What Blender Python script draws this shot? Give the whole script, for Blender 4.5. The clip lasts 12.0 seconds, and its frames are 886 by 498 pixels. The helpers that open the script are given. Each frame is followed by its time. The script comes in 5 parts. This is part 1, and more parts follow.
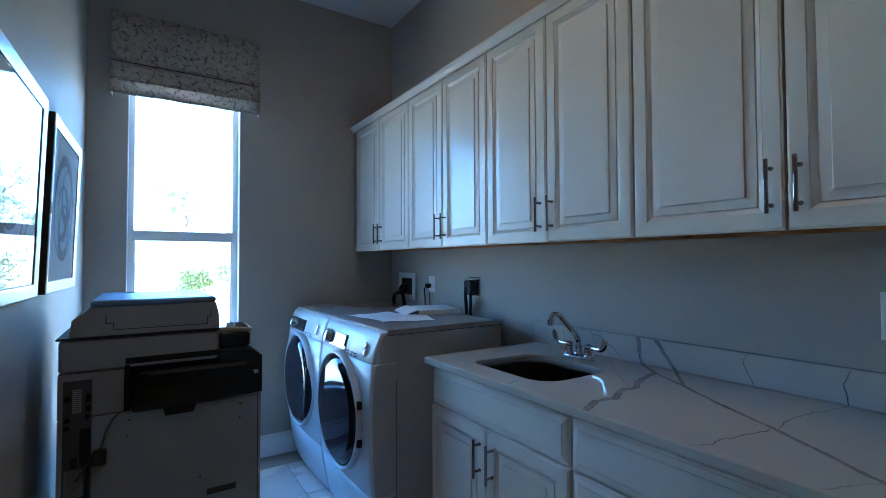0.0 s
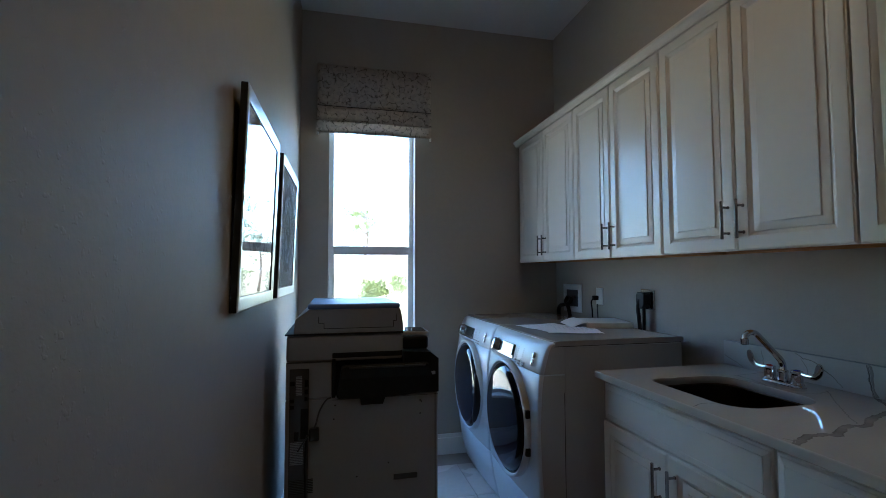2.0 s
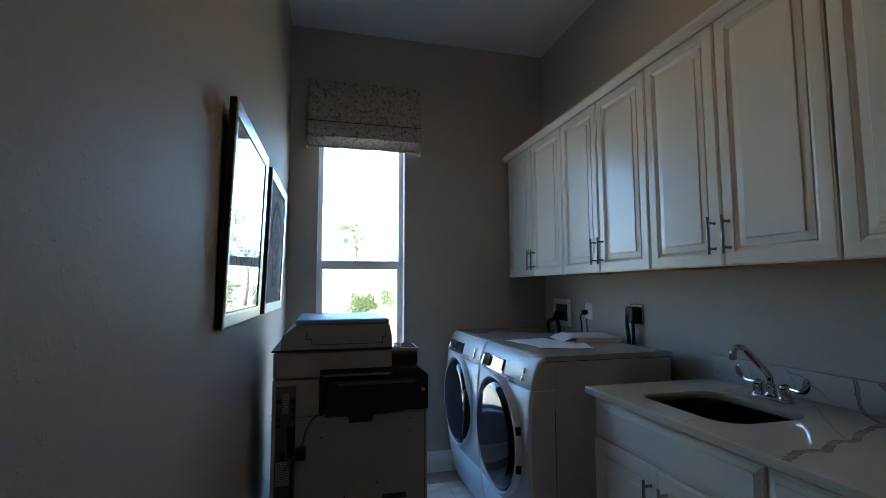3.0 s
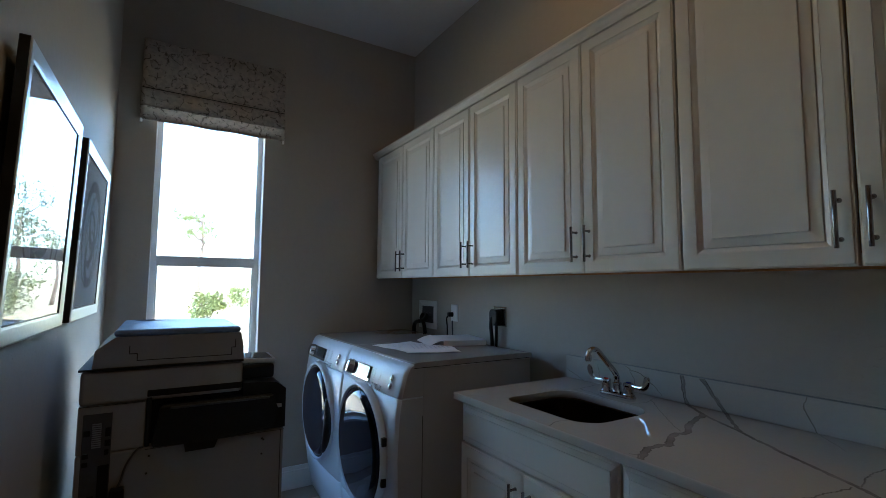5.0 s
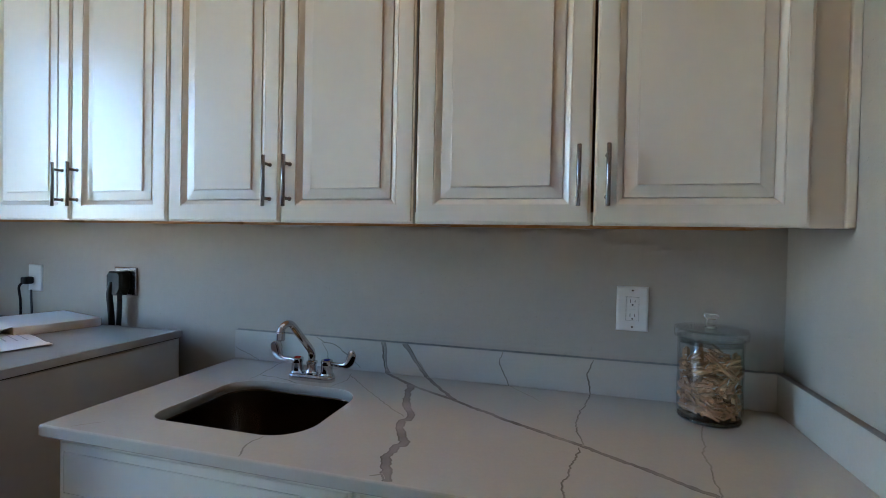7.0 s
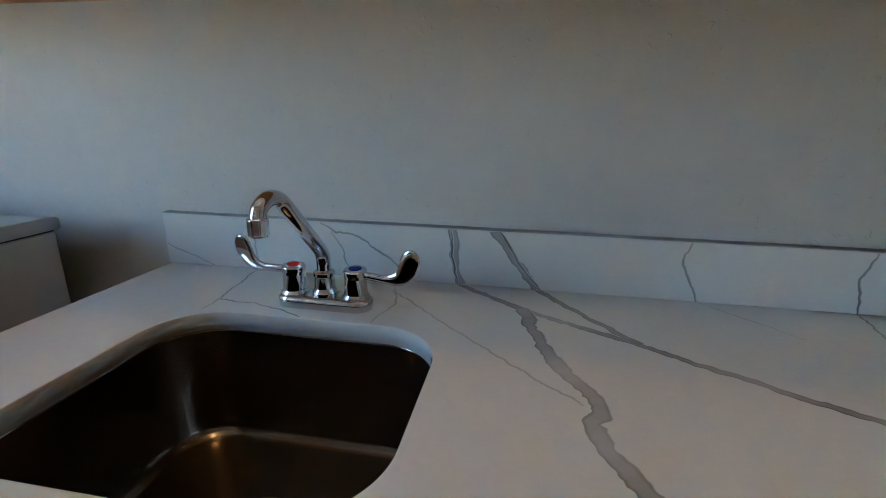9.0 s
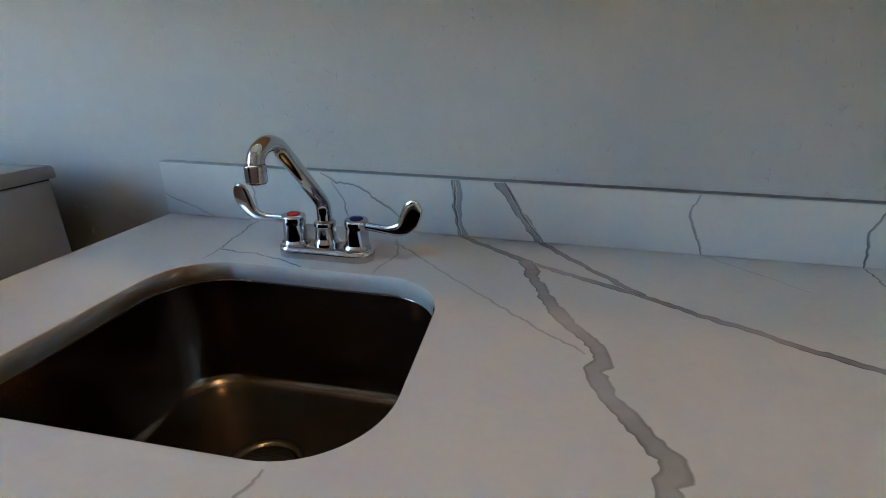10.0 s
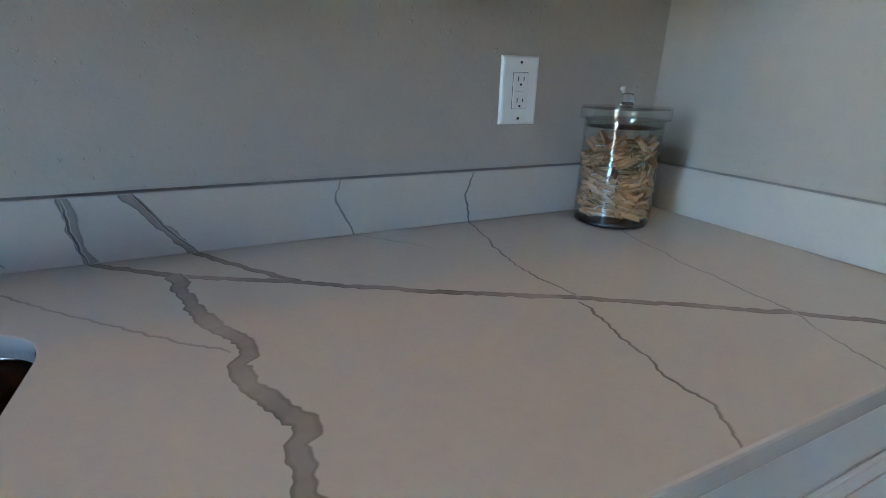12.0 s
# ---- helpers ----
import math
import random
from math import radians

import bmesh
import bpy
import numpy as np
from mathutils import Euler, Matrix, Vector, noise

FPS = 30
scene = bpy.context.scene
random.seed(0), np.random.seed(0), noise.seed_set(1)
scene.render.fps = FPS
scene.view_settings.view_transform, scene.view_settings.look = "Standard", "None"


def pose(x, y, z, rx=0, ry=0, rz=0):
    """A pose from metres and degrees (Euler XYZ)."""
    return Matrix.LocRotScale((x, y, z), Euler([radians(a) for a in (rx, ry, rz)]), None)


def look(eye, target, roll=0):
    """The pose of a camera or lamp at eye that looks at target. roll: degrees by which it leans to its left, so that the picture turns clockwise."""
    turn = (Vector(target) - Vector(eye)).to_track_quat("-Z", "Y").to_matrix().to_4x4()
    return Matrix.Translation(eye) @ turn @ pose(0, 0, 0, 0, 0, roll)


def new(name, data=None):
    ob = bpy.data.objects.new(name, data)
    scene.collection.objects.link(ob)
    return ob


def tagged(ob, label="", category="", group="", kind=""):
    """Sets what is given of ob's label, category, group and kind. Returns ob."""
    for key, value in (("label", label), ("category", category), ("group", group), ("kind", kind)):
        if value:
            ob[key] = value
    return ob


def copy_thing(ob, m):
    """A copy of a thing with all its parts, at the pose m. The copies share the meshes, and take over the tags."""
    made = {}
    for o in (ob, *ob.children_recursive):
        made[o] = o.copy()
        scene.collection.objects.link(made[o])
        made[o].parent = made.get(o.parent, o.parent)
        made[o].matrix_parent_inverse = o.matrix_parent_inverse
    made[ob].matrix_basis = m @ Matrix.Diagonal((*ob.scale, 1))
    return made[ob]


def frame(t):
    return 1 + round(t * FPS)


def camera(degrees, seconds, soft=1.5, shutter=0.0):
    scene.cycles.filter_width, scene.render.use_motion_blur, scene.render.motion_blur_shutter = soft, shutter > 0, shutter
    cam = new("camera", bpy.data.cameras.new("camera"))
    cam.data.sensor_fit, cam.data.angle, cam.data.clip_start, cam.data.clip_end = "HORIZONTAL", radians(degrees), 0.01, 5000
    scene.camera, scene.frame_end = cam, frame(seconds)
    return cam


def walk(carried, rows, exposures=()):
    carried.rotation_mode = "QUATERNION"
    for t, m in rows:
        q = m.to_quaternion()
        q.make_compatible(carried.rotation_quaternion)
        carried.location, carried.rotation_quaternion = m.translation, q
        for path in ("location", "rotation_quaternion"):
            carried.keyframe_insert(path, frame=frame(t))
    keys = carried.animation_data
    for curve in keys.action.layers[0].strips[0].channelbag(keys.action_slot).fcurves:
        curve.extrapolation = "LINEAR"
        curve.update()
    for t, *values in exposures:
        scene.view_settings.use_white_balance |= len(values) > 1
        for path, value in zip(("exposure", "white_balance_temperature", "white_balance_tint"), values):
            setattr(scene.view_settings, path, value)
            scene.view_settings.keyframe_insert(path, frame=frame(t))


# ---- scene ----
cam = camera(87.6, 12.0, soft=0.55)
PATH = [
    (0, (3.311, -1.649, 1.316), (1.63, -0.567, 1.369), -0.2),
    (0.5, (3.304, -1.658, 1.313), (1.604, -0.61, 1.425), -0.2),
    (1, (3.324, -1.671, 1.324), (1.454, -0.967, 1.415), -0.2),
    (1.5, (3.351, -1.698, 1.317), (1.403, -1.258, 1.411), -0.1),
    (2, (3.347, -1.695, 1.313), (1.401, -1.242, 1.418), -0.1),
    (2.5, (3.342, -1.695, 1.314), (1.406, -1.215, 1.462), -0.1),
    (4.3, (3.339, -1.696, 1.329), (1.437, -1.132, 1.507), -0.1),
    (4.5, (3.323, -1.695, 1.329), (1.462, -0.985, 1.512), -0.0),
    (5, (3.218, -1.685, 1.338), (1.516, -0.647, 1.498), 0.4),
    (5.5, (3.129, -1.693, 1.351), (1.659, -0.342, 1.462), 0.8),
    (6, (3.028, -1.654, 1.35), (1.867, -0.027, 1.408), 1.0),
    (6.5, (2.935, -1.589, 1.348), (2.109, 0.232, 1.361), 1.1),
    (7, (2.771, -1.418, 1.346), (2.241, 0.51, 1.315), 1.2),
    (7.5, (2.596, -1.204, 1.313), (2.274, 0.768, 1.21), 1.3),
    (7.7, (2.509, -1.14, 1.289), (2.204, 0.828, 1.105), 1.3),
    (9.3, (2.311, -0.773, 1.203), (1.949, 1.097, 0.592), 1.0),
    (9.5, (2.315, -0.782, 1.208), (1.899, 1.064, 0.561), 0.9),
    (10, (2.31, -0.786, 1.193), (1.984, 1.046, 0.461), 1.1),
    (10.5, (2.32, -0.792, 1.189), (2.29, 1.068, 0.455), 1.2),
    (11, (2.347, -0.798, 1.178), (2.708, 1.02, 0.428), 1.3),
    (11.5, (2.383, -0.811, 1.175), (3.038, 0.938, 0.458), 1.3),
    (12, (2.406, -0.811, 1.177), (3.214, 0.89, 0.502), 1.3),
]
walk(cam, [(t, look(eye, target, roll)) for t, eye, target, roll in PATH], [(0, 4.46, 4180, 2), (0.5, 4.48, 4320, 3), (1.5, 4.05, 4860, 4), (2.5, 3.72, 5080, 5), (4.5, 3.65, 5130, 5), (5.5, 4.04, 5200, 5), (6, 4.65, 5220, 6), (6.5, 5.06, 5260, 6), (7, 5.10, 5230, 6), (7.5, 4.90, 5310, 6), (9.5, 5.68, 5260, 5), (10.5, 5.72, 5240, 5), (11.5, 5.61, 5220, 6), (12, 5.44, 5230, 6)])
SKY, CAN = 0.15, 0.125
# Unseen lamps: the first inferred from warm tones, the second added as fill.
LAMPS = ((1.9, -0.58), (2.45, -1.30))

# ---- world and light ----
world = bpy.data.worlds.new("sky")
scene.world = world
world.use_nodes = True
wn = world.node_tree.nodes
sky = wn.new("ShaderNodeTexSky")
sky.sky_type = "NISHITA"
sky.sun_disc = False
sky.sun_elevation, sky.sun_rotation = radians(48), radians(90)
wn["Background"].inputs["Strength"].default_value = SKY
world.node_tree.links.new(sky.outputs[0], wn["Background"].inputs["Color"])

sun = new("sun", bpy.data.lights.new("sun", "SUN"))
sun.data.energy, sun.data.angle, sun.data.color = 2.6, radians(0.5), (1.0, 0.87, 0.69)
sun.matrix_world = look((20, -6, 24), (0, 0, 0))

for lx, ly in LAMPS:
    can = new("unseen_lamp_light", bpy.data.lights.new("unseen_lamp_light", "AREA"))
    can.data.shape, can.data.size, can.data.energy, can.data.color = "DISK", 0.17, CAN, (1.0, 0.59, 0.22)
    can.data.spread = radians(170)
    can.matrix_world = pose(lx, ly, 3.182)


# ---- materials ----
def socket(node, name, value):
    node.inputs[name].default_value = value


def shell(name):
    m = bpy.data.materials.new(name)
    m.use_nodes = True
    nt = m.node_tree
    return m, nt, nt.nodes["Principled BSDF"]


def mat(name, col, rough=0.5, metal=0.0, var=0.08, scale=5.0, fine=60.0, bump=0.0, bscale=150.0, rvar=0.06, coat=0.0, each=0.0, stretch=None, spec=0.5):
    """A surface with uneven colour and gloss at two scales, and fine relief."""
    m, nt, p = shell(name)
    n, l = nt.nodes, nt.links
    tc = n.new("ShaderNodeTexCoord")
    mp = n.new("ShaderNodeMapping")
    l.new(tc.outputs["Object"], mp.inputs["Vector"])
    if stretch:
        socket(mp, "Scale", stretch)
    a, b = n.new("ShaderNodeTexNoise"), n.new("ShaderNodeTexNoise")
    socket(a, "Scale", scale)
    socket(a, "Detail", 4)
    socket(b, "Scale", fine)
    socket(b, "Detail", 3)
    for t in (a, b):
        l.new(mp.outputs[0], t.inputs["Vector"])
    add = n.new("ShaderNodeMath")
    add.operation = "ADD"
    l.new(a.outputs["Fac"], add.inputs[0])
    l.new(b.outputs["Fac"], add.inputs[1])
    last = add
    if each:
        info = n.new("ShaderNodeObjectInfo")
        more = n.new("ShaderNodeMath")
        more.operation = "MULTIPLY_ADD"
        l.new(info.outputs["Random"], more.inputs[0])
        more.inputs[1].default_value = each
        l.new(add.outputs[0], more.inputs[2])
        last = more
    mr = n.new("ShaderNodeMapRange")
    socket(mr, "From Min", 0.6)
    socket(mr, "From Max", 1.4 + each)
    l.new(last.outputs[0], mr.inputs["Value"])
    mix = n.new("ShaderNodeMix")
    mix.data_type = "RGBA"
    mix.inputs["A"].default_value = (*[c * (1 - var) for c in col], 1)
    mix.inputs["B"].default_value = (*[min(1, c * (1 + var)) for c in col], 1)
    l.new(mr.outputs[0], mix.inputs["Factor"])
    l.new(mix.outputs["Result"], p.inputs["Base Color"])
    rr = n.new("ShaderNodeMapRange")
    socket(rr, "From Min", 0.3)
    socket(rr, "From Max", 0.7)
    socket(rr, "To Min", max(0.02, rough - rvar))
    socket(rr, "To Max", rough + rvar)
    l.new(a.outputs["Fac"], rr.inputs["Value"])
    l.new(rr.outputs[0], p.inputs["Roughness"])
    socket(p, "Metallic", metal)
    socket(p, "Coat Weight", coat)
    socket(p, "Coat Roughness", 0.06)
    socket(p, "Specular IOR Level", spec)
    if bump:
        c = n.new("ShaderNodeTexNoise")
        socket(c, "Scale", bscale)
        socket(c, "Detail", 3)
        l.new(mp.outputs[0], c.inputs["Vector"])
        bp = n.new("ShaderNodeBump")
        socket(bp, "Strength", bump)
        socket(bp, "Distance", 0.002)
        l.new(c.outputs["Fac"], bp.inputs["Height"])
        l.new(bp.outputs[0], p.inputs["Normal"])
    return m


def clear_glass(name, tint=(1, 1, 1), ior=1.5, power=5):
    """Thin clear glass: what is behind it shows, with a Fresnel gloss over it."""
    m, nt, p = shell(name)
    n, l = nt.nodes, nt.links
    n.remove(p)
    tr, gl, lw, mx = n.new("ShaderNodeBsdfTransparent"), n.new("ShaderNodeBsdfGlossy"), n.new("ShaderNodeLayerWeight"), n.new("ShaderNodeMixShader")
    tr.inputs[0].default_value = (*tint, 1)
    socket(gl, "Roughness", 0.01)
    socket(lw, "Blend", 0.5)
    pw, ma = n.new("ShaderNodeMath"), n.new("ShaderNodeMath")
    pw.operation, ma.operation = "POWER", "MULTIPLY_ADD"
    f0 = ((ior - 1) / (ior + 1)) ** 2
    l.new(lw.outputs["Facing"], pw.inputs[0])
    pw.inputs[1].default_value = power
    l.new(pw.outputs[0], ma.inputs[0])
    ma.inputs[1].default_value, ma.inputs[2].default_value = 1 - f0, f0
    l.new(ma.outputs[0], mx.inputs[0])
    l.new(tr.outputs[0], mx.inputs[1])
    l.new(gl.outputs[0], mx.inputs[2])
    l.new(mx.outputs[0], n["Material Output"].inputs["Surface"])
    return m


def quartz_material():
    """White quartz; the attribute "vein" turns it into the grey of its veins."""
    m = mat("quartz", (0.525, 0.490, 0.435), 0.075, var=0.03, scale=3, fine=120, rvar=0.015)
    nt = m.node_tree
    n, l, p = nt.nodes, nt.links, nt.nodes["Principled BSDF"]
    old = p.inputs["Base Color"].links[0].from_socket
    at = n.new("ShaderNodeAttribute")
    at.attribute_name = "vein"
    mix = n.new("ShaderNodeMix")
    mix.data_type = "RGBA"
    l.new(at.outputs["Fac"], mix.inputs["Factor"])
    l.new(old, mix.inputs["A"])
    mix.inputs["B"].default_value = (0.125, 0.116, 0.104, 1)
    l.new(mix.outputs["Result"], p.inputs["Base Color"])
    return m


def fabric_material():
    m, nt, p = shell("patterned_linen")
    n, l = nt.nodes, nt.links
    tc = n.new("ShaderNodeTexCoord")
    warp, vor, spots, weave = n.new("ShaderNodeTexNoise"), n.new("ShaderNodeTexVoronoi"), n.new("ShaderNodeTexNoise"), n.new("ShaderNodeTexNoise")
    socket(warp, "Scale", 14)
    socket(warp, "Detail", 4)
    vor.feature = "DISTANCE_TO_EDGE"
    socket(vor, "Scale", 17)
    socket(spots, "Scale", 42)
    socket(spots, "Detail", 4)
    socket(weave, "Scale", 420)
    add = n.new("ShaderNodeVectorMath")
    add.operation = "MULTIPLY_ADD"
    add.inputs[1].default_value = (0.06, 0.06, 0.06)
    l.new(tc.outputs["Object"], warp.inputs["Vector"])
    l.new(warp.outputs["Color"], add.inputs[0])
    l.new(tc.outputs["Object"], add.inputs[2])
    l.new(add.outputs[0], vor.inputs["Vector"])
    l.new(tc.outputs["Object"], spots.inputs["Vector"])
    l.new(tc.outputs["Object"], weave.inputs["Vector"])
    line = n.new("ShaderNodeMapRange")
    socket(line, "From Min", 0.012)
    socket(line, "From Max", 0.065)
    socket(line, "To Min", 1)
    socket(line, "To Max", 0.22)
    l.new(vor.outputs["Distance"], line.inputs["Value"])
    sp = n.new("ShaderNodeMapRange")
    socket(sp, "From Min", 0.44)
    socket(sp, "From Max", 0.56)
    l.new(spots.outputs["Fac"], sp.inputs["Value"])
    mul = n.new("ShaderNodeMath")
    mul.operation = "MULTIPLY"
    l.new(line.outputs[0], mul.inputs[0])
    l.new(sp.outputs[0], mul.inputs[1])
    mix = n.new("ShaderNodeMix")
    mix.data_type = "RGBA"
    mix.inputs["A"].default_value = (0.60, 0.53, 0.455, 1)
    mix.inputs["B"].default_value = (0.17, 0.148, 0.128, 1)
    l.new(mul.outputs[0], mix.inputs["Factor"])
    l.new(mix.outputs["Result"], p.inputs["Base Color"])
    socket(p, "Roughness", 0.9)
    bp = n.new("ShaderNodeBump")
    socket(bp, "Strength", 0.4)
    socket(bp, "Distance", 0.001)
    l.new(weave.outputs["Fac"], bp.inputs["Height"])
    l.new(bp.outputs[0], p.inputs["Normal"])
    tl, mx = n.new("ShaderNodeBsdfTranslucent"), n.new("ShaderNodeMixShader")
    l.new(mix.outputs["Result"], tl.inputs["Color"])
    mx.inputs[0].default_value = 0.35
    l.new(p.outputs[0], mx.inputs[1])
    l.new(tl.outputs[0], mx.inputs[2])
    l.new(mx.outputs[0], n["Material Output"].inputs["Surface"])
    return m


WALL = mat("wall_paint", (0.425, 0.382, 0.328), 0.62, var=0.035, scale=1.5, fine=30, bump=0.4, bscale=85, spec=0.3)
def roller_specks(m):
    """Sparse small bumps left in the wall paint."""
    nt = m.node_tree
    n, l = nt.nodes, nt.links
    p = n["Principled BSDF"]
    old = p.inputs["Normal"].links[0].from_node
    tc, dots, lift, bp = n.new("ShaderNodeTexCoord"), n.new("ShaderNodeTexNoise"), n.new("ShaderNodeMapRange"), n.new("ShaderNodeBump")
    socket(dots, "Scale", 70)
    socket(dots, "Detail", 2)
    l.new(tc.outputs["Object"], dots.inputs["Vector"])
    socket(lift, "From Min", 0.645)
    socket(lift, "From Max", 0.72)
    l.new(dots.outputs["Fac"], lift.inputs["Value"])
    socket(bp, "Strength", 0.6)
    socket(bp, "Distance", 0.0012)
    l.new(lift.outputs[0], bp.inputs["Height"])
    l.new(old.outputs[0], bp.inputs["Normal"])
    l.new(bp.outputs[0], p.inputs["Normal"])


roller_specks(WALL)
CEIL = mat("ceiling_paint", (0.72, 0.71, 0.69), 0.8, var=0.03, scale=2, fine=40, bump=0.5, bscale=90)
TRIM = mat("trim_paint", (0.80, 0.79, 0.77), 0.35, var=0.02, bump=0.05)
CAB = mat("cabinet_paint", (0.74, 0.69, 0.61), 0.28, var=0.015, scale=3, fine=40, bump=0.04, bscale=60, rvar=0.0, spec=0.42)
CABIN = mat("cabinet_wood", (0.46, 0.22, 0.06), 0.5, var=0.2, scale=4, fine=60, stretch=(1, 8, 8))
QUARTZ = quartz_material()
EDGE_SHADE = mat("quartz_edge_shade", (0.24, 0.235, 0.225), 0.5, var=0.08, scale=6, fine=90)
TILE = mat("floor_tile", (0.74, 0.70, 0.64), 0.26, var=0.07, scale=3, fine=30, each=0.3, bump=0.03)
GROUT = mat("grout", (0.38, 0.36, 0.33), 0.9, var=0.1, fine=120, bump=0.3)
NICKEL = mat("brushed_nickel", (0.30, 0.29, 0.28), 0.24, 1.0, var=0.05, fine=400, stretch=(1, 1, 0.05))
CHROME = mat("chrome", (0.58, 0.585, 0.60), 0.035, 1.0, var=0.02, rvar=0.02)
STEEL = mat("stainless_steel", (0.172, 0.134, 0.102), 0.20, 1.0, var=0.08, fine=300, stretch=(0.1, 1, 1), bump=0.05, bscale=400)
# Machine fronts: the blue tint stands in for light from the sky.
WHITE = mat("white_enamel", (0.60, 0.64, 0.69), 0.33, var=0.015, scale=2, rvar=0.01, spec=0.32)
# Copy of the machine enamel, darkened to put shade on the tops.
TOP_SHADE = mat("enamel_top_shade", (0.36, 0.355, 0.35), 0.16, var=0.03, scale=2, rvar=0.02)
# Grey small parts, and machine sides darkened in colour to stand in for shade.
GREY_AND_SHADE = mat("grey_and_side_shade", (0.42, 0.41, 0.40), 0.35, var=0.03, scale=2)
MIRRORP = mat("mirror_plastic", (0.20, 0.215, 0.235), 0.05, 0.85, var=0.05, rvar=0.02)
SILVERP = mat("silver_plastic", (0.34, 0.35, 0.37), 0.5, 0.2, var=0.03)
DARKGL = mat("dark_door_glass", (0.004, 0.007, 0.016), 0.03, var=0.2, rvar=0.01, spec=0.28)
BLACKP = mat("black_plastic", (0.0045, 0.0045, 0.005), 0.42, var=0.15, bump=0.1, bscale=500, spec=0.3)
DARKG = mat("dark_grey_plastic", (0.05, 0.05, 0.055), 0.5, var=0.12, bump=0.1, bscale=500)
PRINTW = mat("copier_plastic", (0.26, 0.245, 0.235), 0.5, var=0.04, scale=2, bump=0.12, bscale=600)
# Blue base colour stands in for the window mirrored on the lid.
PRINTB = mat("copier_lid_sheen", (0.13, 0.20, 0.36), 0.42, var=0.1)
PAPER = mat("paper", (0.80, 0.80, 0.80), 0.7, var=0.02)
INK = mat("grey_print", (0.58, 0.58, 0.60), 0.8, var=0.1)
PLATE = mat("white_plastic", (0.78, 0.77, 0.75), 0.3, var=0.015)
SLOT = mat("slot_black", (0.02, 0.02, 0.02), 0.6, var=0.1)
FRAMEW = mat("silver_leaf_frame", (0.66, 0.65, 0.63), 0.32, 0.55, var=0.08, fine=90)
FRAMEB = mat("black_frame_side", (0.018, 0.017, 0.017), 0.45, var=0.2)
MATB = mat("art_paper", (0.76, 0.79, 0.84), 0.8, var=0.04)
ARTL = mat("art_ring_grey", (0.20, 0.215, 0.24), 0.8, var=0.12, fine=40)
PINE = mat("clothespin_wood", (0.42, 0.235, 0.11), 0.6, var=0.42, scale=20, fine=200, each=0.5, stretch=(1, 6, 6))
WIRE = mat("spring_wire", (0.5, 0.49, 0.47), 0.3, 1.0, var=0.05)
FABRIC = fabric_material()
PANE = clear_glass("window_glass", (0.97, 0.985, 0.98))
PICGL = clear_glass("picture_glass", (0.98, 0.98, 0.98), 1.45, 6)
JARWALL = clear_glass("jar_wall_glass", (0.97, 0.985, 0.98), 1.65)
JARGL, jar_tree, jar_bsdf = shell("jar_glass")
socket(jar_bsdf, "Transmission Weight", 1.0)
socket(jar_bsdf, "Roughness", 0.0)
socket(jar_bsdf, "IOR", 1.45)
socket(jar_bsdf, "Base Color", (0.96, 0.985, 0.98, 1))
RED = mat("red_cap", (0.42, 0.03, 0.02), 0.25, var=0.05)
BLUE = mat("blue_cap", (0.015, 0.03, 0.20), 0.25, var=0.05)
SCREEN = mat("dark_screen", (0.02, 0.025, 0.03), 0.08, var=0.1)
GRASS = mat("dry_lawn", (0.30, 0.25, 0.13), 0.9, var=0.35, scale=0.5, fine=8, bump=0.6, bscale=30)
SAND = mat("pale_path", (0.56, 0.46, 0.33), 0.9, var=0.1, scale=0.8, fine=10)
BARK = mat("bark", (0.12, 0.09, 0.065), 0.9, var=0.3, fine=20, bump=0.5, bscale=30)
LEAF = mat("leaves", (0.115, 0.135, 0.04), 0.6, var=0.45, scale=1.2, fine=9, each=0.3)


# ---- mesh tools ----
def box(bm, x0, y0, z0, x1, y1, z1, bevel=0.0, seg=2):
    vs = bmesh.ops.create_cube(bm, size=1.0)["verts"]
    for v in vs:
        v.co = Vector(((x0 + x1) / 2 + v.co.x * (x1 - x0), (y0 + y1) / 2 + v.co.y * (y1 - y0), (z0 + z1) / 2 + v.co.z * (z1 - z0)))
    if bevel:
        es = list({e for v in vs for e in v.link_edges})
        bmesh.ops.bevel(bm, geom=es, offset=bevel, segments=seg, profile=0.5, affect="EDGES")
    return bm


def boxed(*a, **k):
    return box(bmesh.new(), *a, **k)


def turned(bm, profile, centre=(0, 0, 0), axis="z", seg=40, m=None, hold=0.0):
    """Revolve rows of (radius, height) about an axis through centre; hold keeps long runs straight in shading."""
    if hold:
        full = []
        for (r0, h0), (r1, h1) in zip(profile, profile[1:]):
            full.append((r0, h0))
            d = math.hypot(r1 - r0, h1 - h0)
            if d > 6 * hold:
                k = hold / d
                full += [(r0 + (r1 - r0) * k, h0 + (h1 - h0) * k), (r1 + (r0 - r1) * k, h1 + (h0 - h1) * k)]
        profile = full + [profile[-1]]
    rings = []
    for r, h in profile:
        ring = []
        for i in range(seg):
            a = 2 * math.pi * i / seg
            c, s = r * math.cos(a), r * math.sin(a)
            p = Vector((c, s, h)) if axis == "z" else Vector((c, h, s)) if axis == "y" else Vector((h, c, s))
            p = (m @ p) if m else p + Vector(centre)
            ring.append(bm.verts.new(p))
        rings.append(ring)
    for a, b in zip(rings, rings[1:]):
        for i in range(seg):
            j = (i + 1) % seg
            f = bm.faces.new((a[i], a[j], b[j], b[i]))
            f.smooth = True
    for ring in (rings[0], rings[-1]):
        bm.faces.new(ring)
    bmesh.ops.recalc_face_normals(bm, faces=bm.faces)
    return bm


